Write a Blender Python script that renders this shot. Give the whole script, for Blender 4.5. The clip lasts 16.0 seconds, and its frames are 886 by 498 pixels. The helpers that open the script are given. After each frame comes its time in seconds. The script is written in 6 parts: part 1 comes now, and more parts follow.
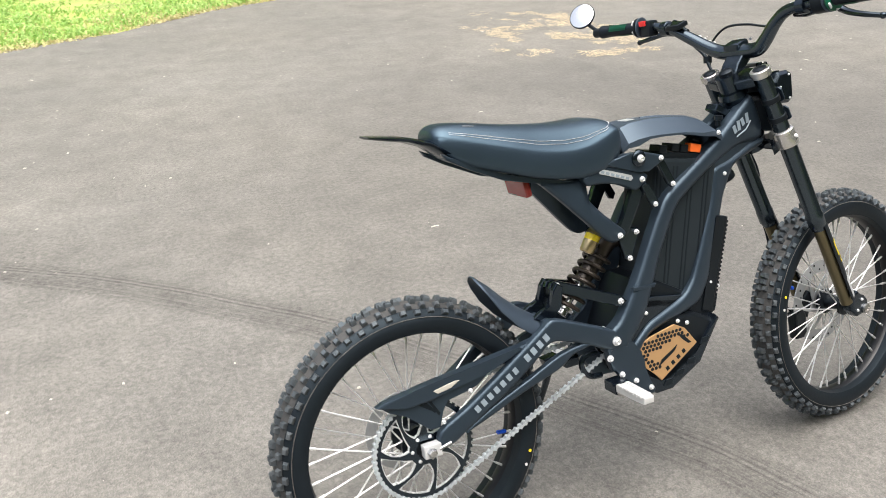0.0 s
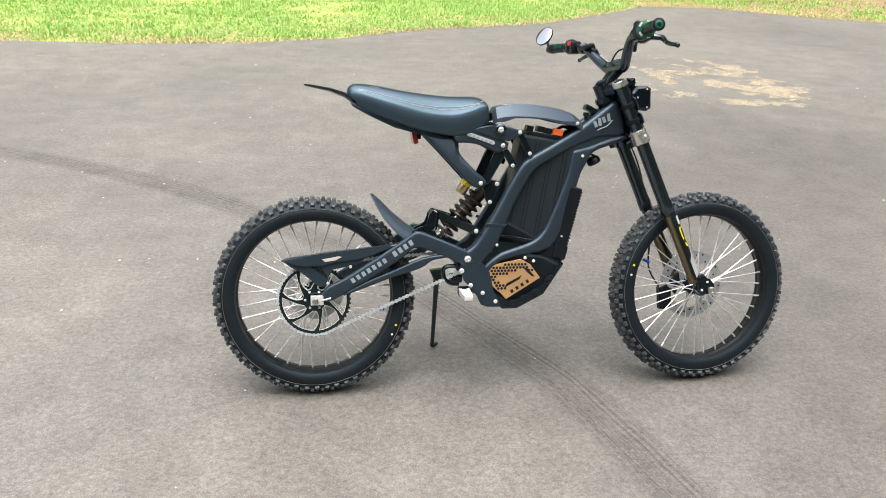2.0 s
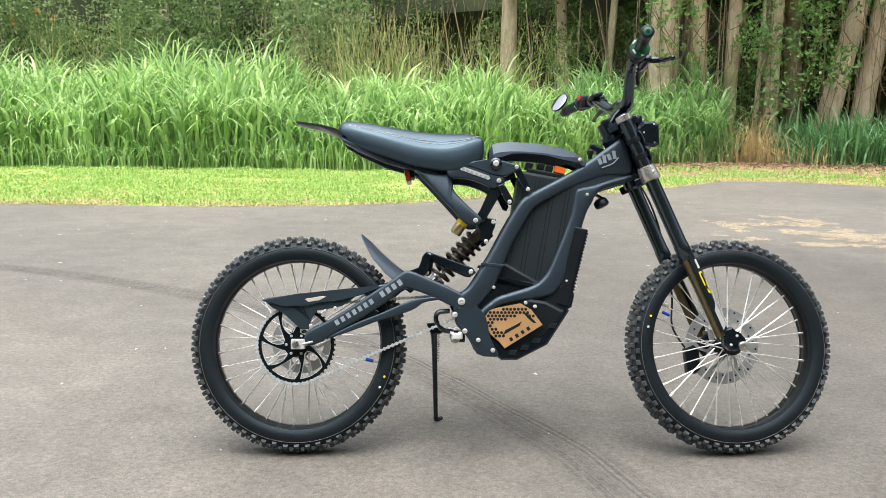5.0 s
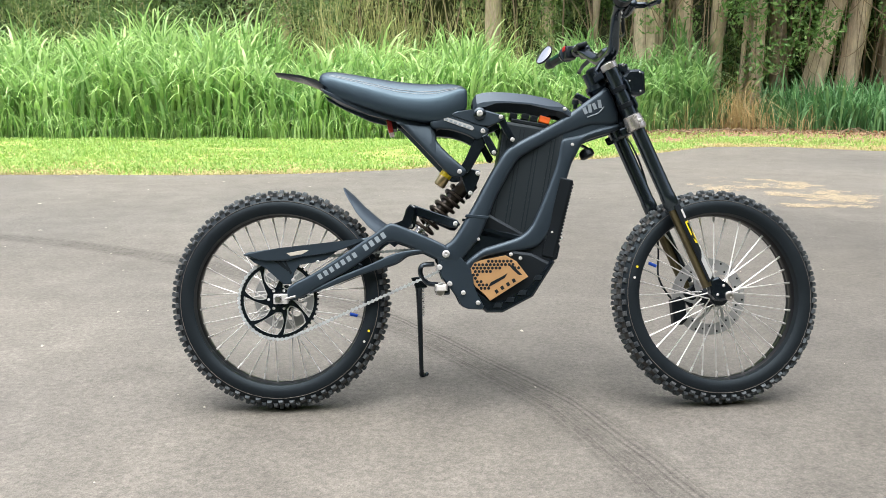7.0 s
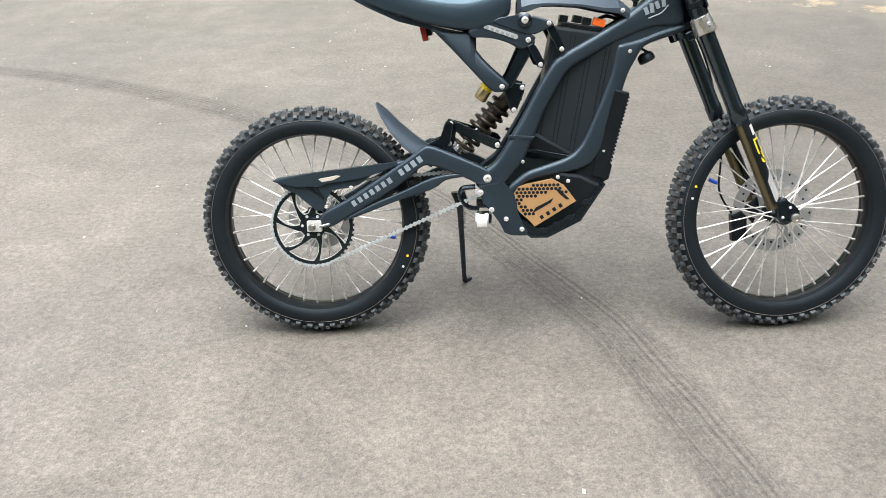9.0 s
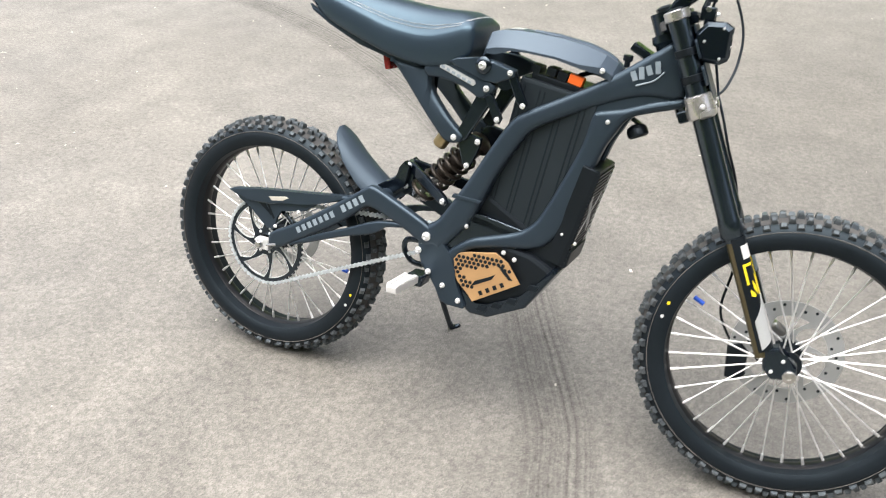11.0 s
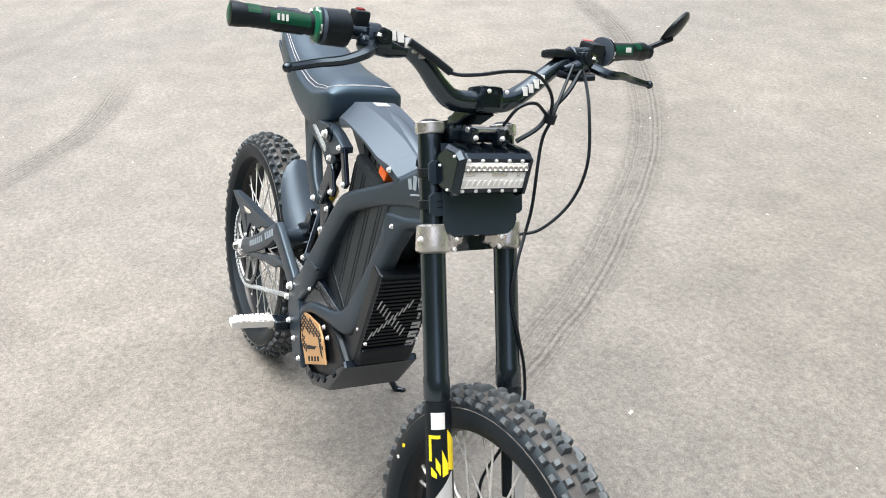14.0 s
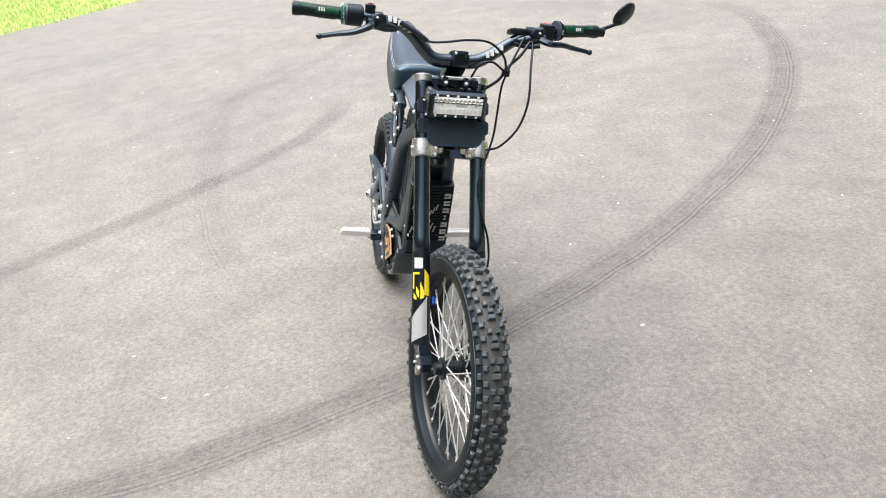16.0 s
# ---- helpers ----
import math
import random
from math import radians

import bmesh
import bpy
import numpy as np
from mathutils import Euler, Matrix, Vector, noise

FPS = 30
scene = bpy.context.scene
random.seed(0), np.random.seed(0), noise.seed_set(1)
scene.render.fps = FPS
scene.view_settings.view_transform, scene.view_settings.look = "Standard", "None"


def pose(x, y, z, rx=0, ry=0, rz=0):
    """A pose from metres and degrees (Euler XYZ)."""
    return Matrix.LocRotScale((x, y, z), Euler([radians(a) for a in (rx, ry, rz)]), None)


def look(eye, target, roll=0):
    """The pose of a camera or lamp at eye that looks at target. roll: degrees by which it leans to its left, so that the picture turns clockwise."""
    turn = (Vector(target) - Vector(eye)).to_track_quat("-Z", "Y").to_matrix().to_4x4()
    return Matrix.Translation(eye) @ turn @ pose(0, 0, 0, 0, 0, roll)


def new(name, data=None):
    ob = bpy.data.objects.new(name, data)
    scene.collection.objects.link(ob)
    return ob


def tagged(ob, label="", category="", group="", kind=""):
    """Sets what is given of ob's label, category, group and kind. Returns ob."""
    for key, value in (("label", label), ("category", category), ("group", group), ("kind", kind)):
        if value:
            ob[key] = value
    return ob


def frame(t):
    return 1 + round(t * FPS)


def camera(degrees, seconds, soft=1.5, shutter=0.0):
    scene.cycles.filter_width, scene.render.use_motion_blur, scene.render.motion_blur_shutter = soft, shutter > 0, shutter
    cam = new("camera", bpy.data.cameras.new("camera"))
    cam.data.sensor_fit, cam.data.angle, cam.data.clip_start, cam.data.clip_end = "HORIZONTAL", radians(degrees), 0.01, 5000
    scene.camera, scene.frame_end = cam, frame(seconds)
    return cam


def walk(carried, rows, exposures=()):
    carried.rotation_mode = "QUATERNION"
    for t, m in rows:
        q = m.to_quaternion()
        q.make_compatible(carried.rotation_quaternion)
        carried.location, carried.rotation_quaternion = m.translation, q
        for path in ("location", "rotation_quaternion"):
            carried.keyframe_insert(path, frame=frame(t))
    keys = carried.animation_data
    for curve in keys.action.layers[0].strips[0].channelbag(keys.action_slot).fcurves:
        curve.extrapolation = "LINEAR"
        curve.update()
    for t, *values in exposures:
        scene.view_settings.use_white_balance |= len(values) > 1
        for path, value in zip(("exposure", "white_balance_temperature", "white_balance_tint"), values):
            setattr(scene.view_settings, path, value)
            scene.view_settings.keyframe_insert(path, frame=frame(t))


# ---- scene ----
cam = camera(55.2, 16.0, soft=0.8, shutter=0.2)
PATH = [
    (0, (-0.491, -1.461, 1.48), (0.179, 0.217, 0.624), -1.7),
    (0.5, (-0.258, -1.67, 1.454), (0.192, 0.079, 0.595), 0.1),
    (1, (-0.004, -1.926, 1.475), (0.214, -0.125, 0.633), 1.1),
    (1.5, (0.173, -2.217, 1.498), (0.303, -0.398, 0.677), 1.8),
    (2, (0.214, -2.504, 1.513), (0.353, -0.665, 0.739), 1.8),
    (2.5, (0.295, -2.669, 1.526), (0.363, -0.777, 0.881), 1.7),
    (3, (0.437, -2.732, 1.503), (0.415, -0.818, 0.924), 1.8),
    (3.5, (0.514, -2.625, 1.392), (0.407, -0.69, 0.894), 0.7),
    (3.7, (0.522, -2.536, 1.306), (0.4, -0.59, 0.862), 0.6),
    (5.8, (0.549, -2.458, 0.952), (0.468, -0.483, 0.647), -0.1),
    (6, (0.553, -2.455, 0.949), (0.47, -0.482, 0.637), -0.3),
    (6.5, (0.565, -2.447, 0.936), (0.492, -0.479, 0.59), -0.7),
    (7, (0.547, -2.442, 0.928), (0.481, -0.479, 0.55), -0.2),
    (7.5, (0.531, -2.435, 0.93), (0.457, -0.477, 0.531), 0.0),
    (8, (0.519, -2.372, 0.988), (0.411, -0.447, 0.455), -1.2),
    (8.5, (0.546, -2.291, 1.172), (0.393, -0.443, 0.422), -2.6),
    (8.7, (0.547, -2.247, 1.258), (0.394, -0.433, 0.43), -2.5),
    (10.8, (1.248, -1.559, 1.401), (0.455, -0.055, 0.348), -1.4),
    (11, (1.353, -1.53, 1.431), (0.496, -0.04, 0.409), -1.3),
    (11.5, (1.653, -1.406, 1.51), (0.649, 0.038, 0.558), -1.2),
    (12, (1.82, -1.196, 1.499), (0.709, 0.191, 0.581), -0.8),
    (12.5, (1.96, -0.994, 1.502), (0.657, 0.211, 0.58), -2.0),
    (13, (2.105, -0.791, 1.505), (0.633, 0.183, 0.563), -1.8),
    (13.5, (2.153, -0.61, 1.498), (0.603, 0.196, 0.525), -2.0),
    (14, (2.143, -0.39, 1.49), (0.538, 0.275, 0.499), -1.8),
    (14.5, (2.256, -0.214, 1.483), (0.56, 0.281, 0.545), -0.7),
    (15, (2.496, -0.06, 1.464), (0.746, 0.241, 0.544), -1.4),
    (15.5, (2.822, -0.055, 1.468), (1.054, 0.16, 0.559), -3.7),
    (16, (3.107, -0.041, 1.507), (1.299, 0.058, 0.658), -8.2),
]
EXPOSURES = [(0, 1.33), (1, 1.31), (3.5, 1.23), (7, 1.30), (8.5, 1.34), (11, 1.58), (12, 1.44), (12.5, 1.55), (13, 1.54), (13.5, 1.60), (14, 1.59), (14.5, 1.45), (15.5, 1.55), (16, 1.50)]

walk(cam, [(t, look(eye, target, roll)) for t, eye, target, roll in PATH], EXPOSURES)

# ---- world and sun: bright overcast ----
world = bpy.data.worlds.new("sky")
scene.world = world
world.use_nodes = True
wn, wl = world.node_tree.nodes, world.node_tree.links
sky = wn.new("ShaderNodeTexSky")
sky.sky_type, sky.sun_disc = "NISHITA", False
sky.sun_elevation, sky.sun_rotation = radians(78), radians(198)
sky.dust_density, sky.air_density = 6.0, 1.0
pale = wn.new("ShaderNodeHueSaturation")
pale.inputs["Saturation"].default_value = 0.52
wl.new(sky.outputs[0], pale.inputs["Color"])
wl.new(pale.outputs[0], wn["Background"].inputs["Color"])
wn["Background"].inputs["Strength"].default_value = 0.115
sun = new("sun", bpy.data.lights.new("sun", "SUN"))
sun.data.energy, sun.data.angle, sun.data.color = 2.0, radians(85), (1.0, 0.965, 0.92)
sun.matrix_world = look((-1, -3, 16), (0, 0, 0))


# ---- materials ----
def mat(name, c, rough=0.5, metal=0.0, var=0.25, scale=6.0, fine=150.0, bump=0.15, island=0.0, coat=0.0, c2=None, spec=0.5, tint=None, ior=1.5):
    m = bpy.data.materials.new(name)
    m.use_nodes = True
    n, l = m.node_tree.nodes, m.node_tree.links
    b = n["Principled BSDF"]
    b.inputs["Roughness"].default_value = rough
    b.inputs["Metallic"].default_value = metal
    b.inputs["Coat Weight"].default_value = coat
    b.inputs["IOR"].default_value = ior
    b.inputs["Specular IOR Level"].default_value = spec
    if tint:
        b.inputs["Specular Tint"].default_value = (*tint, 1)
    co = n.new("ShaderNodeTexCoord")
    big, small = n.new("ShaderNodeTexNoise"), n.new("ShaderNodeTexNoise")
    big.inputs["Scale"].default_value, small.inputs["Scale"].default_value = scale, fine
    big.inputs["Detail"].default_value, small.inputs["Detail"].default_value = 5, 3
    l.new(co.outputs["Object"], big.inputs["Vector"])
    l.new(co.outputs["Object"], small.inputs["Vector"])
    mix = n.new("ShaderNodeMix")
    mix.data_type = "RGBA"
    d = c2 or tuple(v * (1 - 2 * var) for v in c)
    mix.inputs["A"].default_value, mix.inputs["B"].default_value = (*d, 1), (*c, 1)
    add = n.new("ShaderNodeMath")
    add.operation = "MULTIPLY_ADD"
    add.inputs[1].default_value, add.inputs[2].default_value = 0.45, 0.0
    l.new(small.outputs["Fac"], add.inputs[0])
    sharp = n.new("ShaderNodeMath")
    sharp.operation = "MULTIPLY_ADD"
    sharp.inputs[1].default_value = 1.6
    sharp.inputs[2].default_value = -0.5
    l.new(big.outputs["Fac"], sharp.inputs[0])
    both = n.new("ShaderNodeMath")
    both.operation, both.use_clamp = "ADD", True
    l.new(add.outputs[0], both.inputs[0])
    l.new(sharp.outputs[0], both.inputs[1])
    fac = both.outputs[0]
    if island:
        geo = n.new("ShaderNodeNewGeometry")
        blend = n.new("ShaderNodeMix")
        blend.inputs[0].default_value = island
        l.new(fac, blend.inputs[2])
        l.new(geo.outputs["Random Per Island"], blend.inputs[3])
        fac = blend.outputs[0]
    l.new(fac, mix.inputs["Factor"])
    l.new(mix.outputs["Result"], b.inputs["Base Color"])
    if bump:
        bp = n.new("ShaderNodeBump")
        bp.inputs["Strength"].default_value, bp.inputs["Distance"].default_value = bump, 0.002
        l.new(small.outputs["Fac"], bp.inputs["Height"])
        l.new(bp.outputs[0], b.inputs["Normal"])
    vary = n.new("ShaderNodeMath")
    vary.operation, vary.use_clamp = "MULTIPLY_ADD", True
    vary.inputs[1].default_value, vary.inputs[2].default_value = 0.24, rough - 0.12
    l.new(big.outputs["Fac"], vary.inputs[0])
    l.new(vary.outputs[0], b.inputs["Roughness"])
    return m


def leaf_mat(name, c, c2, scale=0.4, see=0.35, rough=0.45):
    """Foliage: two greens by island, with light coming through."""
    m = mat(name, c, rough, 0, 0.3, scale, 20, 0, 0.72, c2=c2)
    n, l = m.node_tree.nodes, m.node_tree.links
    b = n["Principled BSDF"]
    tr = n.new("ShaderNodeBsdfTranslucent")
    l.new(b.inputs["Base Color"].links[0].from_socket, tr.inputs["Color"])
    mx = n.new("ShaderNodeMixShader")
    mx.inputs[0].default_value = see
    l.new(b.outputs[0], mx.inputs[1])
    l.new(tr.outputs[0], mx.inputs[2])
    l.new(mx.outputs[0], n["Material Output"].inputs["Surface"])
    return m


def asphalt_mat():
    m = mat("worn_asphalt", (0.176, 0.165, 0.144), 0.62, 0, 0.2, 0.45, 60, 0.0, c2=(0.137, 0.132, 0.123))
    n, l = m.node_tree.nodes, m.node_tree.links
    b = n["Principled BSDF"]
    b.inputs["Specular IOR Level"].default_value = 0.5
    co = n["Texture Coordinate"]
    base = b.inputs["Base Color"].links[0].from_socket
    # aggregate: chips of lighter and darker stone in the binder
    vo = n.new("ShaderNodeTexVoronoi")
    vo.inputs["Scale"].default_value = 250
    l.new(co.outputs["Object"], vo.inputs["Vector"])
    bw = n.new("ShaderNodeRGBToBW")
    l.new(vo.outputs["Color"], bw.inputs[0])
    gain = n.new("ShaderNodeMapRange")
    gain.inputs["From Min"].default_value, gain.inputs["From Max"].default_value = 0.15, 0.85
    gain.inputs["To Min"].default_value, gain.inputs["To Max"].default_value = 0.80, 1.21
    l.new(bw.outputs[0], gain.inputs["Value"])
    mul = n.new("ShaderNodeVectorMath")
    mul.operation = "SCALE"
    l.new(base, mul.inputs[0])
    l.new(gain.outputs[0], mul.inputs["Scale"])
    # blotches a hand to a metre wide
    blot = n.new("ShaderNodeTexNoise")
    blot.inputs["Scale"].default_value, blot.inputs["Detail"].default_value, blot.inputs["Roughness"].default_value = 4.5, 8, 0.72
    l.new(co.outputs["Object"], blot.inputs["Vector"])
    br = n.new("ShaderNodeMapRange")
    br.inputs["From Min"].default_value, br.inputs["From Max"].default_value = 0.3, 0.7
    br.inputs["To Min"].default_value, br.inputs["To Max"].default_value = 0.77, 1.19
    l.new(blot.outputs["Fac"], br.inputs["Value"])
    mul2 = n.new("ShaderNodeVectorMath")
    mul2.operation = "SCALE"
    l.new(mul.outputs[0], mul2.inputs[0])
    l.new(br.outputs[0], mul2.inputs["Scale"])
    # swirls of traffic film, metres long, and bare pale spots
    film = n.new("ShaderNodeTexNoise")
    film.inputs["Scale"].default_value, film.inputs["Detail"].default_value, film.inputs["Distortion"].default_value = 0.42, 6, 2.2
    l.new(co.outputs["Object"], film.inputs["Vector"])
    fr = n.new("ShaderNodeMapRange")
    fr.inputs["From Min"].default_value, fr.inputs["From Max"].default_value = 0.32, 0.68
    fr.inputs["To Min"].default_value, fr.inputs["To Max"].default_value = 0.91, 1.11
    l.new(film.outputs["Fac"], fr.inputs["Value"])
    mul3 = n.new("ShaderNodeVectorMath")
    mul3.operation = "SCALE"
    l.new(mul2.outputs[0], mul3.inputs[0])
    l.new(fr.outputs[0], mul3.inputs["Scale"])
    grit = n.new("ShaderNodeTexNoise")
    grit.inputs["Scale"].default_value, grit.inputs["Detail"].default_value, grit.inputs["Roughness"].default_value = 48, 5, 0.74
    l.new(co.outputs["Object"], grit.inputs["Vector"])
    gr = n.new("ShaderNodeMapRange")
    gr.inputs["From Min"].default_value, gr.inputs["From Max"].default_value = 0.33, 0.67
    gr.inputs["To Min"].default_value, gr.inputs["To Max"].default_value = 0.68, 1.29
    l.new(grit.outputs["Fac"], gr.inputs["Value"])
    mul4 = n.new("ShaderNodeVectorMath")
    mul4.operation = "SCALE"
    l.new(mul3.outputs[0], mul4.inputs[0])
    l.new(gr.outputs[0], mul4.inputs["Scale"])
    spot = n.new("ShaderNodeTexNoise")
    spot.inputs["Scale"].default_value, spot.inputs["Detail"].default_value, spot.inputs["Roughness"].default_value = 55, 3, 0.6
    l.new(co.outputs["Object"], spot.inputs["Vector"])
    sr = n.new("ShaderNodeMapRange")
    sr.inputs["From Min"].default_value, sr.inputs["From Max"].default_value = 0.60, 0.72
    sr.inputs["To Min"].default_value, sr.inputs["To Max"].default_value = 0.0, 0.45
    l.new(spot.outputs["Fac"], sr.inputs["Value"])
    worn = n.new("ShaderNodeMix")
    worn.data_type = "RGBA"
    worn.inputs["B"].default_value = (0.27, 0.25, 0.215, 1)
    l.new(mul4.outputs[0], worn.inputs["A"])
    l.new(sr.outputs[0], worn.inputs["Factor"])
    # darker within a few metres of one spot, with a ragged rim
    patch = n.new("ShaderNodeVectorMath")
    patch.operation = "DISTANCE"
    patch.inputs[1].default_value = (2.7, 1.25, 0)
    l.new(co.outputs["Object"], patch.inputs[0])
    ragged = n.new("ShaderNodeMath")
    ragged.operation = "MULTIPLY_ADD"
    ragged.inputs[1].default_value = 1.6
    l.new(film.outputs["Fac"], ragged.inputs[0])
    l.new(patch.outputs["Value"], ragged.inputs[2])
    darken = n.new("ShaderNodeMapRange")
    darken.interpolation_type = "SMOOTHSTEP"
    darken.inputs["From Min"].default_value, darken.inputs["From Max"].default_value = 1.5, 5.0
    darken.inputs["To Min"].default_value, darken.inputs["To Max"].default_value = 0.73, 1.0
    l.new(ragged.outputs[0], darken.inputs["Value"])
    darkened = n.new("ShaderNodeVectorMath")
    darkened.operation = "SCALE"
    l.new(worn.outputs["Result"], darkened.inputs[0])
    l.new(darken.outputs[0], darkened.inputs["Scale"])
    l.new(darkened.outputs[0], b.inputs["Base Color"])
    bp = n.new("ShaderNodeBump")
    bp.inputs["Strength"].default_value, bp.inputs["Distance"].default_value = 0.5, 0.002
    l.new(vo.outputs["Distance"], bp.inputs["Height"])
    l.new(bp.outputs[0], b.inputs["Normal"])
    return m


def rubber_mark_mat():
    """Rubber laid by a tyre: parallel tread lines that break up, bare asphalt between them."""
    m = bpy.data.materials.new("tyre_rubber_on_asphalt")
    m.use_nodes = True
    n, l = m.node_tree.nodes, m.node_tree.links
    b = n["Principled BSDF"]
    b.inputs["Base Color"].default_value, b.inputs["Roughness"].default_value = (0.05, 0.047, 0.045, 1), 0.85
    uv = n.new("ShaderNodeUVMap")
    sep = n.new("ShaderNodeSeparateXYZ")
    l.new(uv.outputs[0], sep.inputs[0])
    co = n.new("ShaderNodeTexCoord")
    warp = n.new("ShaderNodeTexNoise")
    warp.inputs["Scale"].default_value, warp.inputs["Detail"].default_value = 3.0, 2
    l.new(co.outputs["Object"], warp.inputs["Vector"])
    k = n.new("ShaderNodeMath")
    k.operation = "MULTIPLY_ADD"
    k.inputs[1].default_value = 0.16
    l.new(warp.outputs["Fac"], k.inputs[0])
    l.new(sep.outputs["X"], k.inputs[2])
    sine = n.new("ShaderNodeTexNoise")
    sine.noise_dimensions = "1D"
    sine.inputs["Scale"].default_value, sine.inputs["Detail"].default_value = 19.0, 3
    l.new(k.outputs[0], sine.inputs["W"])
    edge = n.new("ShaderNodeMath")   # fades at both sides of the band
    edge.operation = "PINGPONG"
    edge.inputs[1].default_value = 0.5
    l.new(sep.outputs["X"], edge.inputs[0])
    no = n.new("ShaderNodeTexNoise")
    no.inputs["Scale"].default_value, no.inputs["Detail"].default_value, no.inputs["Roughness"].default_value = 9, 8, 0.8
    l.new(co.outputs["Object"], no.inputs["Vector"])
    a1 = n.new("ShaderNodeMath")
    a1.operation = "MULTIPLY_ADD"
    a1.inputs[1].default_value, a1.inputs[2].default_value = 0.85, -0.875
    l.new(sine.outputs[0], a1.inputs[0])
    a2 = n.new("ShaderNodeMath")
    a2.operation = "MULTIPLY_ADD"
    a2.inputs[1].default_value = 1.25
    l.new(no.outputs["Fac"], a2.inputs[0])
    l.new(a1.outputs[0], a2.inputs[2])
    ed = n.new("ShaderNodeMath")
    ed.operation, ed.use_clamp = "MULTIPLY", True
    ed.inputs[1].default_value = 5.0
    l.new(edge.outputs[0], ed.inputs[0])
    fin = n.new("ShaderNodeMath")
    fin.operation, fin.use_clamp = "MULTIPLY", True
    l.new(a2.outputs[0], fin.inputs[0])
    l.new(ed.outputs[0], fin.inputs[1])
    half = n.new("ShaderNodeMath")
    half.operation = "MULTIPLY"
    l.new(fin.outputs[0], half.inputs[0])
    l.new(sep.outputs["Y"], half.inputs[1])
    tr = n.new("ShaderNodeBsdfTransparent")
    mx = n.new("ShaderNodeMixShader")
    l.new(half.outputs[0], mx.inputs[0])
    l.new(tr.outputs[0], mx.inputs[1])
    l.new(b.outputs[0], mx.inputs[2])
    l.new(mx.outputs[0], n["Material Output"].inputs["Surface"])
    return m


ASPHALT, MARK = asphalt_mat(), rubber_mark_mat()
SOIL = mat("lawn_soil", (0.40, 0.46, 0.12), 0.9, 0, 0.3, 2.2, 40, 0.3, c2=(0.16, 0.20, 0.06))
MULCH = mat("dead_leaf_litter", (0.40, 0.255, 0.145), 0.9, 0, 0.3, 4, 60, 0.5, c2=(0.19, 0.125, 0.078))
LAWN = leaf_mat("mown_grass", (0.20, 0.41, 0.08), (0.56, 0.71, 0.25), 2.2)
TALL = leaf_mat("tall_green_grass", (0.072, 0.24, 0.042), (0.74, 0.97, 0.44), 0.5, 0.33, 0.36)
TALLMID = leaf_mat("blue_green_grass", (0.065, 0.225, 0.055), (0.62, 0.88, 0.40), 0.5, 0.33, 0.36)
TALLDARK = leaf_mat("dark_green_grass", (0.045, 0.17, 0.05), (0.26, 0.50, 0.22), 0.5)
DRY = leaf_mat("dry_grass", (0.66, 0.55, 0.31), (0.50, 0.50, 0.22), 0.7, 0.3)
STEM = leaf_mat("straw_green_stem", (0.58, 0.55, 0.26), (0.26, 0.30, 0.11), 0.7, 0.3)
RUST = leaf_mat("rusty_dry_grass", (0.60, 0.42, 0.22), (0.50, 0.47, 0.24), 0.7, 0.3)
STRAW = mat("straw", (0.70, 0.57, 0.38), 0.8, 0, 0.2, 5, 80, 0.2, 0.5)
LEAF = leaf_mat("tree_leaf", (0.05, 0.13, 0.035), (0.30, 0.44, 0.15), 0.3, 0.4)
BUSH = leaf_mat("grey_green_leaf", (0.085, 0.175, 0.06), (0.31, 0.42, 0.18), 0.3, 0.45)
BARK = mat("pale_bark", (0.93, 0.77, 0.57), 0.9, 0, 0.3, 3.4, 22, 1.0, c2=(0.18, 0.135, 0.09))
TWIG = mat("dead_twig_bark", (0.34, 0.26, 0.17), 0.9, 0, 0.3, 8, 60, 0.4, c2=(0.12, 0.09, 0.06))
DEADLEAF = mat("dead_leaf", (0.40, 0.27, 0.15), 0.85, 0, 0.2, 5, 80, 0.2, 0.6, c2=(0.20, 0.13, 0.075))


def furrow(m):
    """Runs a bark's pattern along the stem."""
    n, l = m.node_tree.nodes, m.node_tree.links
    run = n.new("ShaderNodeMapping")
    run.inputs["Scale"].default_value = (2.0, 2.0, 0.5)
    l.new(n["Texture Coordinate"].outputs["Object"], run.inputs["Vector"])
    for tex in [t for t in n if t.bl_idname == "ShaderNodeTexNoise"]:
        l.new(run.outputs[0], tex.inputs["Vector"])
        tex.inputs["Roughness"].default_value = 0.7


furrow(BARK)
VINE = leaf_mat("vine_leaf", (0.07, 0.20, 0.05), (0.34, 0.52, 0.18), 0.5)
ORANGEFLOWER = leaf_mat("orange_petal", (0.8, 0.15, 0.03), (0.9, 0.3, 0.06), 0.5)
# near-black blotches put the shade deep in the woods into the wall's colour
WOODS = mat("thicket_with_shade", (0.075, 0.10, 0.045), 0.95, 0, 0.3, 0.7, 4, 0.4, c2=(0.015, 0.018, 0.01))
FRAME = mat("satin_charcoal_paint", (0.0150, 0.0225, 0.0330), 0.40, 0.0, 0.10, 5, 300, 0.06, spec=0.75, tint=(0.62, 0.83, 1.0), ior=1.50)
FRAME2 = mat("black_anodised", (0.0035, 0.0055, 0.0090), 0.22, 0.0, 0.15, 8, 300, 0.04, spec=0.62, tint=(0.66, 0.84, 1.0), ior=1.6)
PLAST = mat("black_plastic", (0.0048, 0.0062, 0.0085), 0.40, 0, 0.15, 8, 250, 0.1, spec=0.40, tint=(0.72, 0.87, 1.0))
GREYPL = mat("grey_plastic_cover", (0.031, 0.043, 0.061), 0.48, 0, 0.1, 5, 300, 0.06, spec=0.8, tint=(0.66, 0.84, 1.0), ior=1.55)
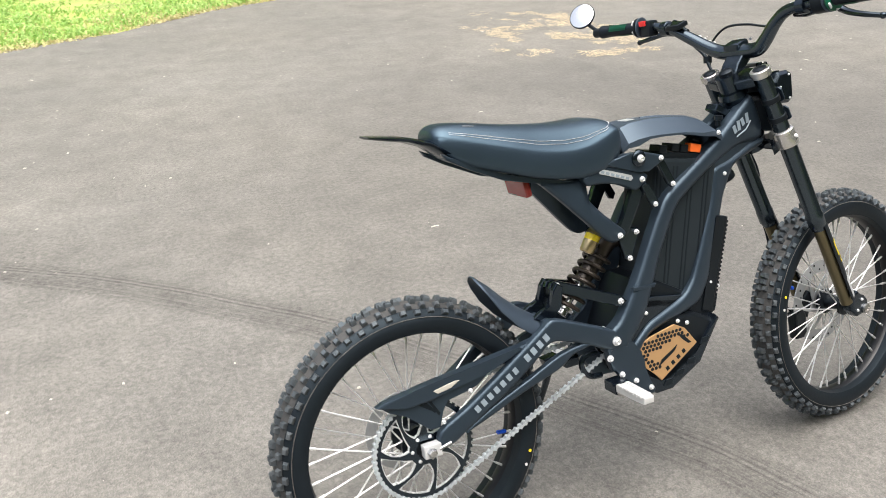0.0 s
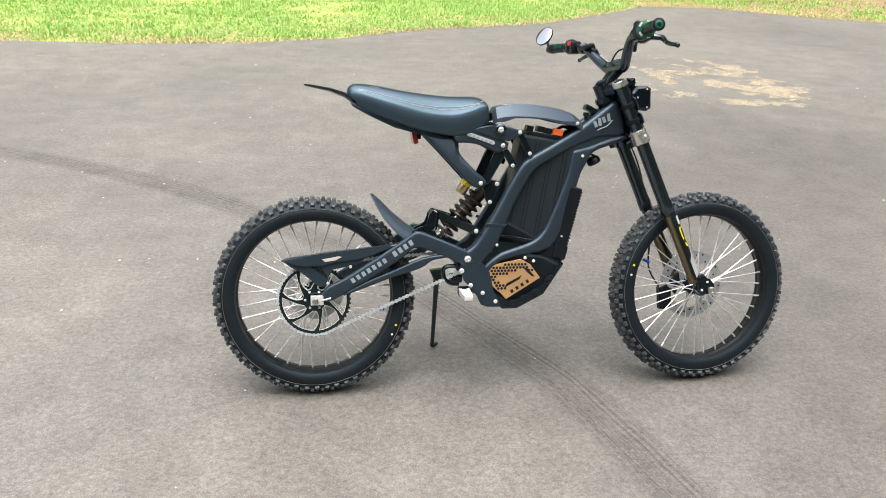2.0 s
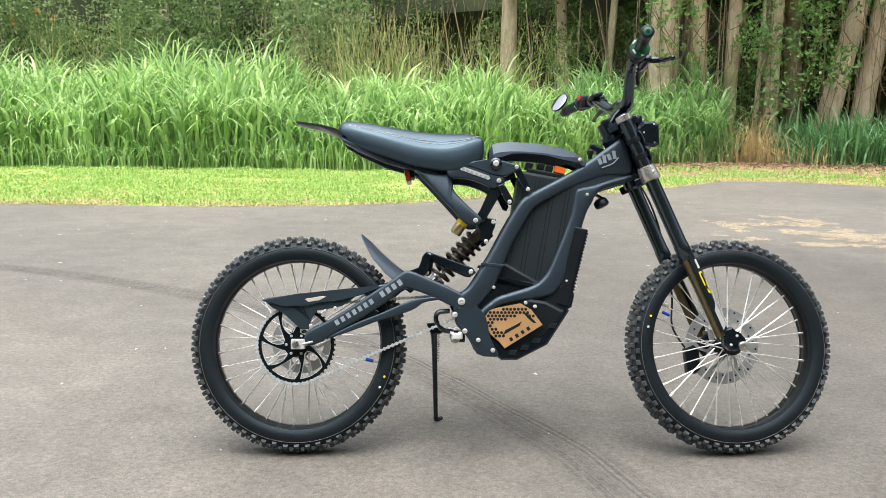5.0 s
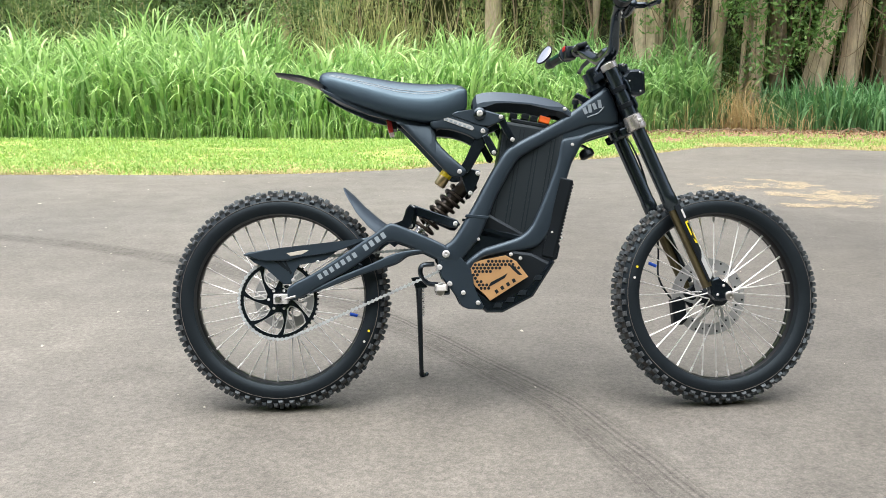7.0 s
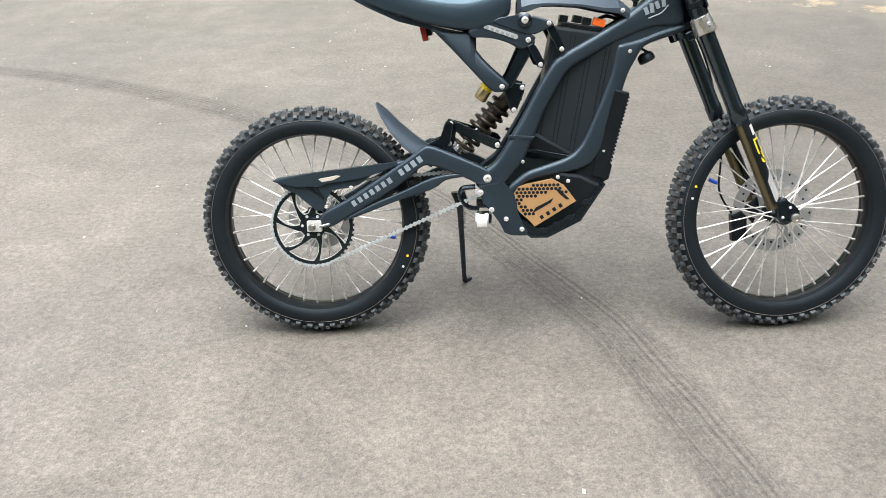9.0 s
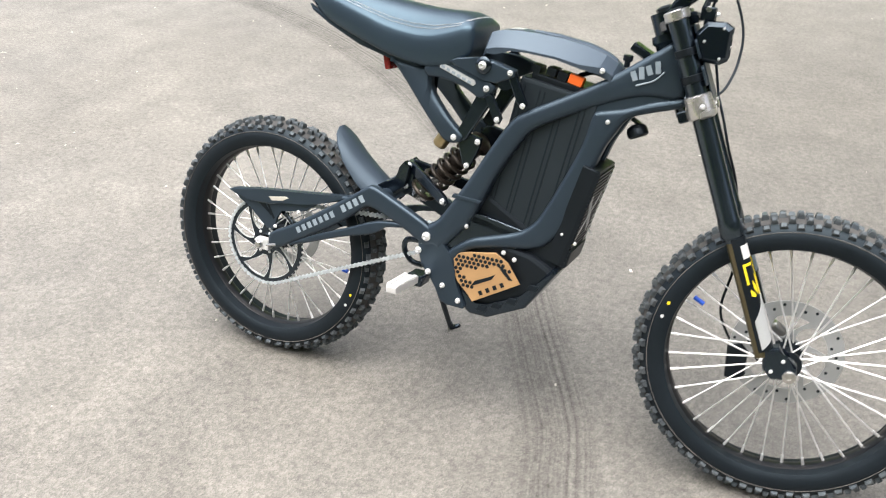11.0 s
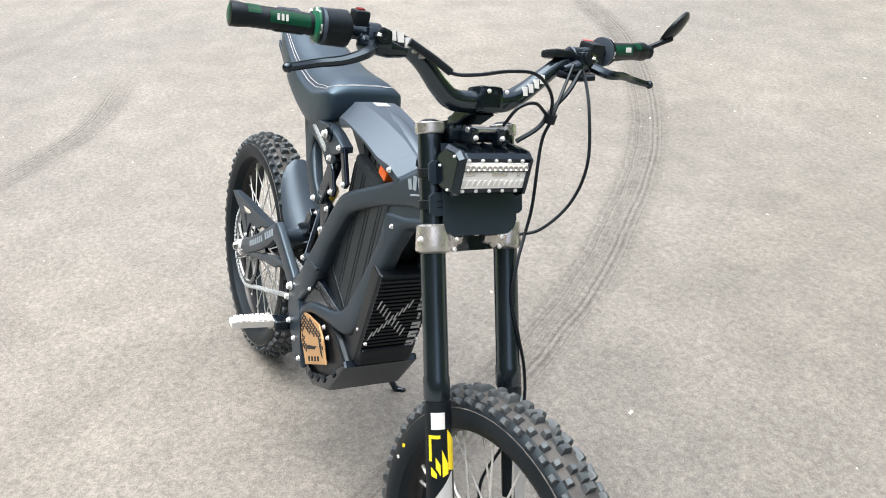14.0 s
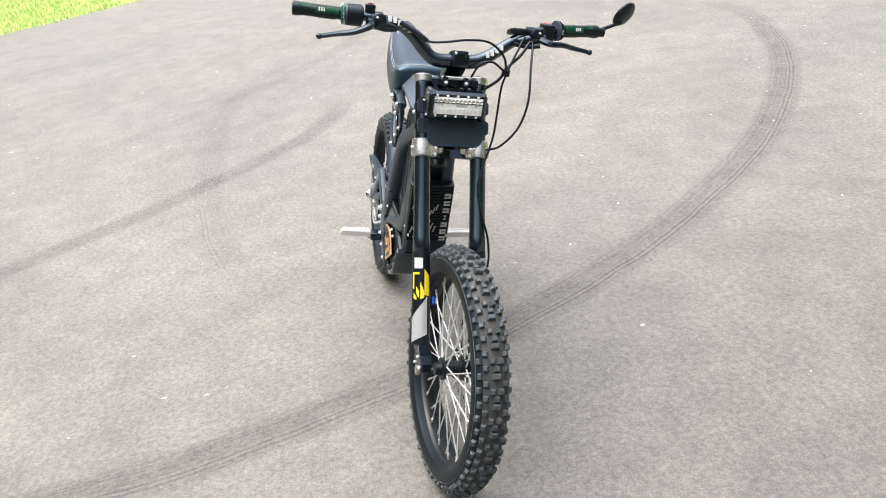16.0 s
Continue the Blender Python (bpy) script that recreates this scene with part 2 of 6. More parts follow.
TUBEBLACK = mat("black_anodised_tube", (0.0050, 0.0075, 0.0110), 0.22, 0.0, 0.15, 8, 300, 0.03, spec=0.9, tint=(0.68, 0.86, 1.0), ior=1.6)
VINYL = mat("black_seat_vinyl", (0.0135, 0.0200, 0.0300), 0.40, 0, 0.1, 4, 700, 0.15, spec=0.85, tint=(0.52, 0.79, 1.0), ior=1.56)
# tyre rubber, also the dark colour for shade in holes and grooves
RUBBER_AND_SHADE = mat("tyre_rubber_and_hole_shade", (0.0075, 0.0098, 0.0130), 0.52, 0, 0.25, 8, 120, 0.15, spec=0.34, tint=(0.66, 0.86, 1.0))
KNOB = mat("dusty_tread_rubber", (0.078, 0.083, 0.085), 0.55, 0, 0.25, 30, 160, 0.4, 0.3, c2=(0.022, 0.027, 0.033), spec=0.6, tint=(0.7, 0.88, 1.0))
DUST = mat("dust_on_rubber", (0.15, 0.145, 0.135), 0.9, 0, 0.3, 22, 120, 0.2, c2=(0.014, 0.015, 0.017))
RIM = mat("black_rim", (0.007, 0.008, 0.01), 0.35, 0.3, 0.1, 8, 200, 0.05)
BOLTSTEEL = mat("bright_screw_steel", (0.86, 0.87, 0.88), 0.3, 0.55, 0.06, 20, 200, 0.03)
CLAMP = mat("polished_gunmetal_clamp", (0.66, 0.64, 0.62), 0.27, 0.8, 0.12, 15, 200, 0.05)
TREADBASE = mat("dusty_tread_base", (0.066, 0.064, 0.061), 0.75, 0, 0.3, 16, 140, 0.3, c2=(0.018, 0.020, 0.022))
ROTOR = mat("ground_disc_steel", (0.50, 0.515, 0.53), 0.36, 0.6, 0.08, 25, 250, 0.05)
BATT = mat("grey_battery_plastic", (0.0150, 0.0200, 0.0245), 0.42, 0, 0.1, 6, 300, 0.08, spec=0.36, tint=(0.75, 0.9, 1.0))
STEEL = mat("bright_steel", (0.6, 0.6, 0.6), 0.28, 1, 0.1, 20, 200, 0.05)
CHAINM = mat("chain_steel", (0.60, 0.65, 0.68), 0.40, 0.30, 0.2, 30, 200, 0.1)
ALU = mat("raw_aluminium", (0.66, 0.64, 0.62), 0.34, 1.0, 0.12, 15, 200, 0.1)
SPOKE = mat("polished_spoke_steel", (0.82, 0.82, 0.82), 0.4, 0.75, 0.05, 20, 200, 0.0)
PEG = mat("bright_cast_aluminium", (0.76, 0.76, 0.75), 0.5, 0.5, 0.08, 15, 200, 0.1)
BRONZE = mat("bronze_stanchion", (0.17, 0.145, 0.085), 0.3, 0.8, 0.1, 6, 200, 0.02)
SPRING = mat("dark_bronze_spring", (0.05, 0.04, 0.032), 0.35, 0.5, 0.2, 20, 200, 0.05)
GOLD = mat("tan_anodised_plate", (0.55, 0.33, 0.155), 0.42, 0.35, 0.1, 12, 200, 0.05)
BRASS = mat("brass_reservoir", (0.45, 0.36, 0.2), 0.3, 0.9, 0.1, 12, 200, 0.03)
YELLOW = mat("yellow_decal", (0.85, 0.66, 0.02), 0.45, 0, 0.08, 12, 200, 0.03)
WHITE = mat("white_decal", (0.6, 0.61, 0.61), 0.45, 0, 0.06, 12, 200, 0.03)
SILVER = mat("silver_decal", (0.55, 0.57, 0.58), 0.35, 0.4, 0.08, 12, 200, 0.03)
GREYTXT = mat("blue_grey_decal", (0.26, 0.32, 0.37), 0.5, 0, 0.08, 12, 200, 0.03)
STITCH = mat("grey_thread", (0.42, 0.43, 0.45), 0.7, 0, 0.1, 40, 300, 0.1)
RED = mat("red_lens", (0.28, 0.02, 0.02), 0.25, 0, 0.15, 20, 200, 0.05, coat=0.6)
REDSW = mat("red_switch", (0.7, 0.03, 0.03), 0.4, 0, 0.05)
ORANGE = mat("orange_plug", (0.95, 0.16, 0.02), 0.4, 0, 0.06, 20, 200, 0.05)
GREEN = mat("green_grip_rubber", (0.002, 0.10, 0.05), 0.38, 0, 0.1, 20, 200, 0.1)
BLUE = mat("blue_valve_cap", (0.005, 0.07, 0.5), 0.35, 0.2, 0.05)
MIRROR = mat("mirror_glass", (0.9, 0.9, 0.9), 0.13, 1, 0.0, 6, 100, 0)
CHROME = mat("bright_reflector", (0.80, 0.80, 0.78), 0.22, 0.9, 0.06, 40, 200, 0.03)
LED = mat("led_reflector", (0.95, 0.95, 0.94), 0.22, 0.0, 0.05, 60, 300, 0.1)
CHIP = mat("pale_stone_chip", (0.6, 0.57, 0.5), 0.85, 0, 0.15, 30, 200, 0.2, 0.5)


# ---- mesh helpers ----
def finish(name, bm, material, parent=None, label="", smooth=42):
    me = bpy.data.meshes.new(name)
    bmesh.ops.recalc_face_normals(bm, faces=bm.faces)
    if smooth:
        cut = radians(smooth)
        for f in bm.faces:
            f.smooth = True
        for e in bm.edges:
            if len(e.link_faces) != 2 or e.calc_face_angle(0) > cut:
                e.smooth = False
    bm.to_mesh(me)
    bm.free()
    me.materials.append(material)
    ob = new(name, me)
    if parent:
        ob.parent = parent
    if label:
        ob["label"] = label
    return ob


def part(name, bm, material, parent, label=""):
    return finish(name, bm, material, parent, label)


def raw(name, verts, faces, material, parent=None, uv=None):
    me = bpy.data.meshes.new(name)
    me.from_pydata(verts, [], faces)
    me.materials.append(material)
    if uv is not None:
        layer = me.uv_layers.new(name="UVMap")
        ids = np.empty(len(me.loops), dtype=np.int32)
        me.loops.foreach_get("vertex_index", ids)
        layer.data.foreach_set("uv", np.asarray(uv, dtype=np.float32)[ids].ravel())
    ob = new(name, me)
    if parent:
        ob.parent = parent
    return ob


def join(bm, other):
    me = bpy.data.meshes.new("tmp")
    other.to_mesh(me)
    other.free()
    bm.from_mesh(me)
    bpy.data.meshes.remove(me)
    return bm


def crisp(bm, cut=14):
    """Marks every edge between unlike facets as sharp."""
    for e in bm.edges:
        if len(e.link_faces) == 2 and e.calc_face_angle(0) > radians(cut):
            e.smooth = False


def box(c, s, bev=0.0, turn=None):
    bm = bmesh.new()
    bmesh.ops.create_cube(bm, size=1)
    for v in bm.verts:
        v.co = Vector((v.co.x * s[0], v.co.y * s[1], v.co.z * s[2]))
    if bev:
        bmesh.ops.bevel(bm, geom=list(bm.edges), offset=bev, segments=2, profile=0.6, affect="EDGES")
    bm.normal_update()
    crisp(bm)
    m = Matrix.Translation(c)
    if turn:
        m = m @ pose(0, 0, 0, *turn)
    bm.transform(m)
    return bm


def prism(outline, y0, y1, bev=0.003, curve=None, mirror=False):
    """A plate: an outline in x and z, from y0 to y1, its rims chamfered; curve(x, z) shifts y."""
    bm = bmesh.new()
    a = [bm.verts.new((x, y0, z)) for x, z in outline]
    b = [bm.verts.new((x, y1, z)) for x, z in outline]
    fa, fb = bm.faces.new(a), bm.faces.new(list(reversed(b)))
    for i in range(len(a)):
        j = (i + 1) % len(a)
        bm.faces.new((a[j], a[i], b[i], b[j]))
    if bev:
        rim = [e for e in bm.edges if e in set(fa.edges) | set(fb.edges)]
        bmesh.ops.bevel(bm, geom=rim, offset=bev, segments=2, profile=0.55, affect="EDGES", clamp_overlap=True)
    bm.normal_update()
    crisp(bm)
    bmesh.ops.triangulate(bm, faces=[f for f in bm.faces if len(f.verts) > 4])
    if curve:
        for v in bm.verts:
            v.co.y += curve(v.co.x, v.co.z)
    if mirror:
        dup = bm.copy()
        for v in dup.verts:
            v.co.y *= -1
        bmesh.ops.reverse_faces(dup, faces=dup.faces)
        join(bm, dup)
    return bm


def smooth_line(points, steps=6):
    """Catmull-Rom through the points."""
    p = [Vector(q) for q in points]
    p = [p[0] * 2 - p[1], *p, p[-1] * 2 - p[-2]]
    out = []
    for i in range(1, len(p) - 2):
        for s in range(steps):
            t = s / steps
            a, b, c, d = p[i - 1], p[i], p[i + 1], p[i + 2]
            out.append(0.5 * (2 * b + (c - a) * t + (2 * a - 5 * b + 4 * c - d) * t * t + (3 * b - a - 3 * c + d) * t ** 3))
    return out + [p[-2]]


def beam(outline, y0, y1, bev, curve=None, steps=3):
    """A forged bar: a rounded outline in x and z, from y0 to y1, its outer rim drawn in over bev."""
    n = len(outline)
    ctrl = [Vector((x, 0, z)) for x, z in outline]
    line = []
    for i in range(n):
        a, b, c, d = ctrl[i - 1], ctrl[i], ctrl[(i + 1) % n], ctrl[(i + 2) % n]
        for k in range(steps):
            t = k / steps
            line.append(0.5 * (2 * b + (c - a) * t + (2 * a - 5 * b + 4 * c - d) * t * t + (3 * b - a - 3 * c + d) * t ** 3))
    m = len(line)
    turn = sum(line[i].x * line[(i + 1) % m].z - line[(i + 1) % m].x * line[i].z for i in range(m))
    inward = []
    for i in range(m):
        w = line[(i + 1) % m] - line[i - 1]
        inward.append(Vector((-w.z, 0, w.x)).normalized() * (1 if turn > 0 else -1))
    bm = bmesh.new()
    rings = []
    for y, d in ((y0, bev), (y0 + bev * .12, bev * .55), (y0 + bev * .45, bev * .12), (y0 + bev * .8, 0), (y1 - bev * .4, 0), (y1, bev * .4)):
        rings.append([bm.verts.new(p + q * d + Vector((0, y, 0))) for p, q in zip(line, inward)])
    for a, b in zip(rings, rings[1:]):
        for i in range(m):
            bm.faces.new((a[i], a[(i + 1) % m], b[(i + 1) % m], b[i]))
    caps = [bm.faces.new(rings[0]), bm.faces.new(rings[-1])]
    bmesh.ops.triangulate(bm, faces=caps)
    if curve:
        for v in bm.verts:
            v.co.y += curve(v.co.x, v.co.z)
    return bm


def tube(points, r, seg=10, smooth=6, caps=True):
    """A round bar along points; r is a number or a list, one a point of the smoothed line's ends."""
    line = smooth_line(points, smooth) if smooth and len(points) > 2 else [Vector(q) for q in points]
    n = len(line)
    bm = bmesh.new()
    rings, side = [], None
    for i, q in enumerate(line):
        way = (line[min(i + 1, n - 1)] - line[max(i - 1, 0)]).normalized()
        if side is None:
            side = way.orthogonal().normalized()
        side = (side - way * side.dot(way)).normalized()
        up = way.cross(side)
        rr = r if isinstance(r, (int, float)) else np.interp(i / (n - 1), np.linspace(0, 1, len(r)), r)
        rings.append([bm.verts.new(q + (side * math.cos(a) + up * math.sin(a)) * rr) for a in (2 * math.pi * k / seg for k in range(seg))])
    for a, b in zip(rings, rings[1:]):
        for k in range(seg):
            bm.faces.new((a[k], a[(k + 1) % seg], b[(k + 1) % seg], b[k]))
    if caps:
        bm.faces.new(list(reversed(rings[0])))
        bm.faces.new(rings[-1])
    return bm


def lathe(profile, axis0, axis1, seg=24, closed=False):
    """Turns (distance along the axis in metres from axis0, radius) about the line axis0 to axis1."""
    o, way = Vector(axis0), (Vector(axis1) - Vector(axis0)).normalized()
    side = way.orthogonal().normalized()
    up = way.cross(side)
    bm = bmesh.new()
    rings = []
    for d, r in profile:
        rings.append([bm.verts.new(o + way * d + (side * math.cos(a) + up * math.sin(a)) * max(r, 1e-4)) for a in (2 * math.pi * k / seg for k in range(seg))])
    pairs = list(zip(rings, rings[1:])) + ([(rings[-1], rings[0])] if closed else [])
    for a, b in pairs:
        for k in range(seg):
            bm.faces.new((a[k], a[(k + 1) % seg], b[(k + 1) % seg], b[k]))
    if not closed:
        bm.faces.new(list(reversed(rings[0])))
        bm.faces.new(rings[-1])
    return bm


def rod(a, b, r, seg=14, bev=0.0):
    d = (Vector(b) - Vector(a)).length
    bev = bev or min(r * 0.15, d * 0.2)
    return lathe([(0, r - bev), (bev, r), (d - bev, r), (d, r - bev)], a, b, seg)


def loft(sections):
    """Rings of equal length joined end to end and capped."""
    bm = bmesh.new()
    rings = [[bm.verts.new(q) for q in s] for s in sections]
    n = len(rings[0])
    for a, b in zip(rings, rings[1:]):
        for k in range(n):
            bm.faces.new((a[k], a[(k + 1) % n], b[(k + 1) % n], b[k]))
    bm.faces.new(list(reversed(rings[0])))
    bm.faces.new(rings[-1])
    return bm


def empty(name, parent=None, m=None):
    ob = new(name)
    ob.empty_display_size = 0.1
    if parent:
        ob.parent = parent
    if m is not None:
        ob.matrix_local = m
    return ob


# ---- the ground ----
def edge_line(points, step=0.16, wobble=0.10):
    out = []
    for (x0, y0), (x1, y1) in zip(points, points[1:]):
        k = max(1, int(math.hypot(x1 - x0, y1 - y0) / step)) if abs(x0) < 14 and abs(x1) < 16 else 8
        for i in range(k):
            x, y = x0 + (x1 - x0) * i / k, y0 + (y1 - y0) * i / k
            out.append((x, y + wobble * noise.noise((x * 1.7, y * 1.7, 0)) + 0.5 * wobble * noise.noise((x * 6, y * 6, 3))))
    return out + [points[-1]]


FAR_EDGE = [(-80, 9), (-30, 6.8), (-13, 6.5), (-5, 6.6), (-2.5, 6.55), (-1.2, 6.72), (-0.3, 7.13), (0.7, 7.9), (2.2, 8.6), (3.2, 9.6), (4.2, 10.75), (5.2, 10.7), (6.2, 9.95), (9, 8.6), (13.5, 8.2), (30, 8.5), (80, 9)]
NEAR_EDGE = [(80, -9), (12, -9), (0, -9), (-5, -8), (-8, -6), (-9.2, -4.9), (-10.65, -3.48), (-13.5, -1.9), (-30, -1), (-80, -1)]
GRASS_FOOT = [(-20, 13.5), (-8, 13.15), (-4, 12.95), (-1, 13.0), (0.8, 13.25), (2.6, 14.7), (5.0, 15.9), (6.5, 15.9), (8.3, 14.6), (14, 13.8)]


def along(line, x):
    return float(np.interp(x, [p[0] for p in line], [p[1] for p in line]))


def build_ground():
    bm = bmesh.new()
    bmesh.ops.create_grid(bm, x_segments=40, y_segments=40, size=400)
    for v in bm.verts:
        v.co.z = -0.012
    tagged(finish("ground", bm, SOIL), "lawn soil with thin mown grass reaching to the horizon", "ground", kind="structure")
    ring = edge_line(FAR_EDGE) + edge_line(NEAR_EDGE)
    bm = bmesh.new()
    top = [bm.verts.new((x, y, 0)) for x, y in ring]
    low = [bm.verts.new((x, y, -0.03)) for x, y in ring]
    bm.faces.new(top)
    for i in range(len(ring)):
        j = (i + 1) % len(ring)
        bm.faces.new((top[j], top[i], low[i], low[j]))
    bmesh.ops.triangulate(bm, faces=[f for f in bm.faces if len(f.verts) > 4])
    tagged(finish("road", bm, ASPHALT, smooth=0), "worn grey-brown asphalt driveway with fine pale aggregate", "road", kind="structure")
    # litter under the trees
    bm = bmesh.new()
    ring = [(x, along(FAR_EDGE, x) + 0.06 + 2.2 * max(0, 4.4 - x)) for x in np.arange(3.2, 12, 0.4)] + [(x, along(GRASS_FOOT, x) + 6) for x in np.arange(12, 3, -0.4)]
    ring = [(x + 0.3 * noise.noise((x, y, 1)), y + 0.3 * noise.noise((x, y, 5))) for x, y in ring]
    bm.faces.new([bm.verts.new((x, y, -0.006)) for x, y in ring])
    bmesh.ops.triangulate(bm, faces=bm.faces)
    tagged(finish("leaf_litter", bm, MULCH, smooth=0), "brown dead leaf litter under the trees", "leaf litter", kind="structure")


def mark(points, width, strength, fade=0.8):
    line = smooth_line([(x, y, 0) for x, y in points], 10)
    n = len(line)
    verts, uv, faces = [], [], []
    cols = 5
    for i, q in enumerate(line):
        way = (line[min(i + 1, n - 1)] - line[max(i - 1, 0)]).normalized()
        side = Vector((-way.y, way.x, 0))
        end = min(1, min(i, n - 1 - i) / (n * 0.12 + 1e-6)) if fade else 1
        for k in range(cols):
            u = k / (cols - 1)
            verts.append((*(q + side * (u - 0.5) * width).xy, 0.003))
            uv.append((u, strength * end))
    for i in range(n - 1):
        for k in range(cols - 1):
            a = i * cols + k
            faces.append((a, a + 1, a + cols + 1, a + cols))
    ob = raw("tyre_mark", verts, faces, MARK, uv=uv)
    tagged(ob, "dark curved rubber tyre mark on the asphalt", "tyre mark", "tyre marks on the driveway", "structure")


build_ground()
mark([(-4.4, 2.98), (-3.5, 3.0), (-2.76, 2.83), (-2.12, 2.61), (-1.35, 2.21), (-0.67, 1.74), (0.01, 1.09), (0.36, 0.65), (0.59, 0.29), (0.82, -0.08), (0.95, -0.42), (1.09, -0.86), (1.16, -1.5), (1.15, -2.2)], 0.215, 0.9)
mark([(-0.15, -2.42), (-0.63, -1.89), (-1.07, -1.38), (-1.68, -0.8), (-2.17, -0.44), (-2.92, -0.2)], 0.2, 0.8)
mark([(0.06, -0.64), (-0.6, -0.88), (-1.4, -1.02), (-2.68, -1.11), (-3.77, -0.98), (-4.6, -0.5)], 0.2, 0.35)
mark([(-2.2, -2.2), (-3.2, -1.2), (-4.4, -0.4), (-6, 0.2)], 0.22, 0.35)


def scatter_debris():
    rng = np.random.default_rng(4)
    verts, faces = [], []
    for k in range(850):
        x, y = rng.uniform(-7, 7), rng.uniform(-4, 8)
        if y > along(FAR_EDGE, x) - 0.05:
            continue
        s, a = 0.0015 + 0.006 * rng.uniform(0, 1) ** 2.2, rng.uniform(0, 6.28)
        lng = rng.choice([1.0, 1.4, 3.0], p=[0.6, 0.3, 0.1])
        if k % 22 == 0:
            s, lng = rng.uniform(0.004, 0.007), rng.uniform(2.2, 3.6)
        c, d = math.cos(a), math.sin(a)
        i = len(verts)
        for u, v, z in ((-lng, -.6, .001), (lng * .8, -.7, .001), (lng, .6, .001), (-lng * .7, .7, .001), (0, 0, .7 * s + .002)):
            verts.append((x + s * (u * c - v * d), y + s * (u * d + v * c), z))
        faces += [(i, i + 1, i + 4), (i + 1, i + 2, i + 4), (i + 2, i + 3, i + 4), (i + 3, i, i + 4)]
    tagged(raw("stone_chips", verts, faces, CHIP), "small pale stone chips and leaf bits strewn on asphalt", "stone chips", kind="stuff")


def straw_patch():
    rng = np.random.default_rng(9)
    verts, faces = [], []
    for k in range(15000):
        a, r = rng.uniform(0, 6.28), math.sqrt(rng.uniform(0, 1))
        x, y = 3.2 + 0.78 * r * math.cos(a) + rng.normal(0, .06), 5.05 + 1.15 * r * math.sin(a) + rng.normal(0, .1)
        drift = noise.noise((x * 1.7 + .5 * y, y * 1.5, 2.2)) + .55 * noise.noise((x * 4.5, y * 4.2, 6.1)) + .4 * noise.noise((x * 11, y * 10, 3.3))
        if drift < .13 + .42 * r * r - .16 * rng.uniform():
            continue
        an, ln, w = rng.normal(0.3, 0.9), rng.uniform(0.008, 0.034), rng.uniform(0.0012, 0.0032)
        c, d, z = math.cos(an) * ln, math.sin(an) * ln, rng.uniform(0.002, 0.007)
        i = len(verts)
        verts += [(x - c - d * w / ln, y - d + c * w / ln, z), (x - c + d * w / ln, y - d - c * w / ln, z), (x + c, y + d, z + rng.uniform(-.001, .004))]
        faces.append((i, i + 1, i + 2))
    tagged(raw("straw", verts, faces, STRAW), "scattered patch of tan straw and dry chaff on asphalt", "straw", kind="stuff")


scatter_debris()
straw_patch()


# ---- the green edge ----
def blades(name, material, xs, ys, heights, width, bend, seg, seed, label, category, base=-0.01, curl=2.6, hang=0.2):
    """Many arching blades, each a tapering strip."""
    rng = np.random.default_rng(seed)
    n = len(xs)
    az = rng.uniform(0, 2 * np.pi, n)
    lean = rng.uniform(0.02, 0.18, n) * heights
    droop = rng.uniform(hang, 1.0, n) ** 1.5 * bend * heights
    w = width * rng.uniform(0.6, 1.3, n)
    dx, dy = np.cos(az), np.sin(az)
    sa = az + np.pi / 2 + rng.normal(0, .5, n)
    sx, sy = np.cos(sa), np.sin(sa)
    rows = []
    for k in range(seg + 1):
        t = k / seg
        out = lean * t + droop * t ** curl
        z = base + heights * t - droop * 0.85 * t ** (curl + 0.6)
        ww = w * (0.55 + 1.0 * t if t < 0.4 else 0.95 * (1 - ((t - 0.4) / 0.6) ** 1.6) + 0.01) * 0.5
        cx, cy = xs + dx * out, ys + dy * out
        rows.append(np.stack([cx - sx * ww, cy - sy * ww, z], 1))
        rows.append(np.stack([cx + sx * ww, cy + sy * ww, z], 1))
    verts = np.stack(rows, 1).reshape(-1, 3)
    per = 2 * (seg + 1)
    quad = np.array([[2 * k, 2 * k + 1, 2 * k + 3, 2 * k + 2] for k in range(seg)])
    faces = (np.arange(n)[:, None, None] * per + quad[None]).reshape(-1, 4)
    ob = raw(name, verts.tolist(), faces.tolist(), material)
    return tagged(ob, label, category, kind="stuff")


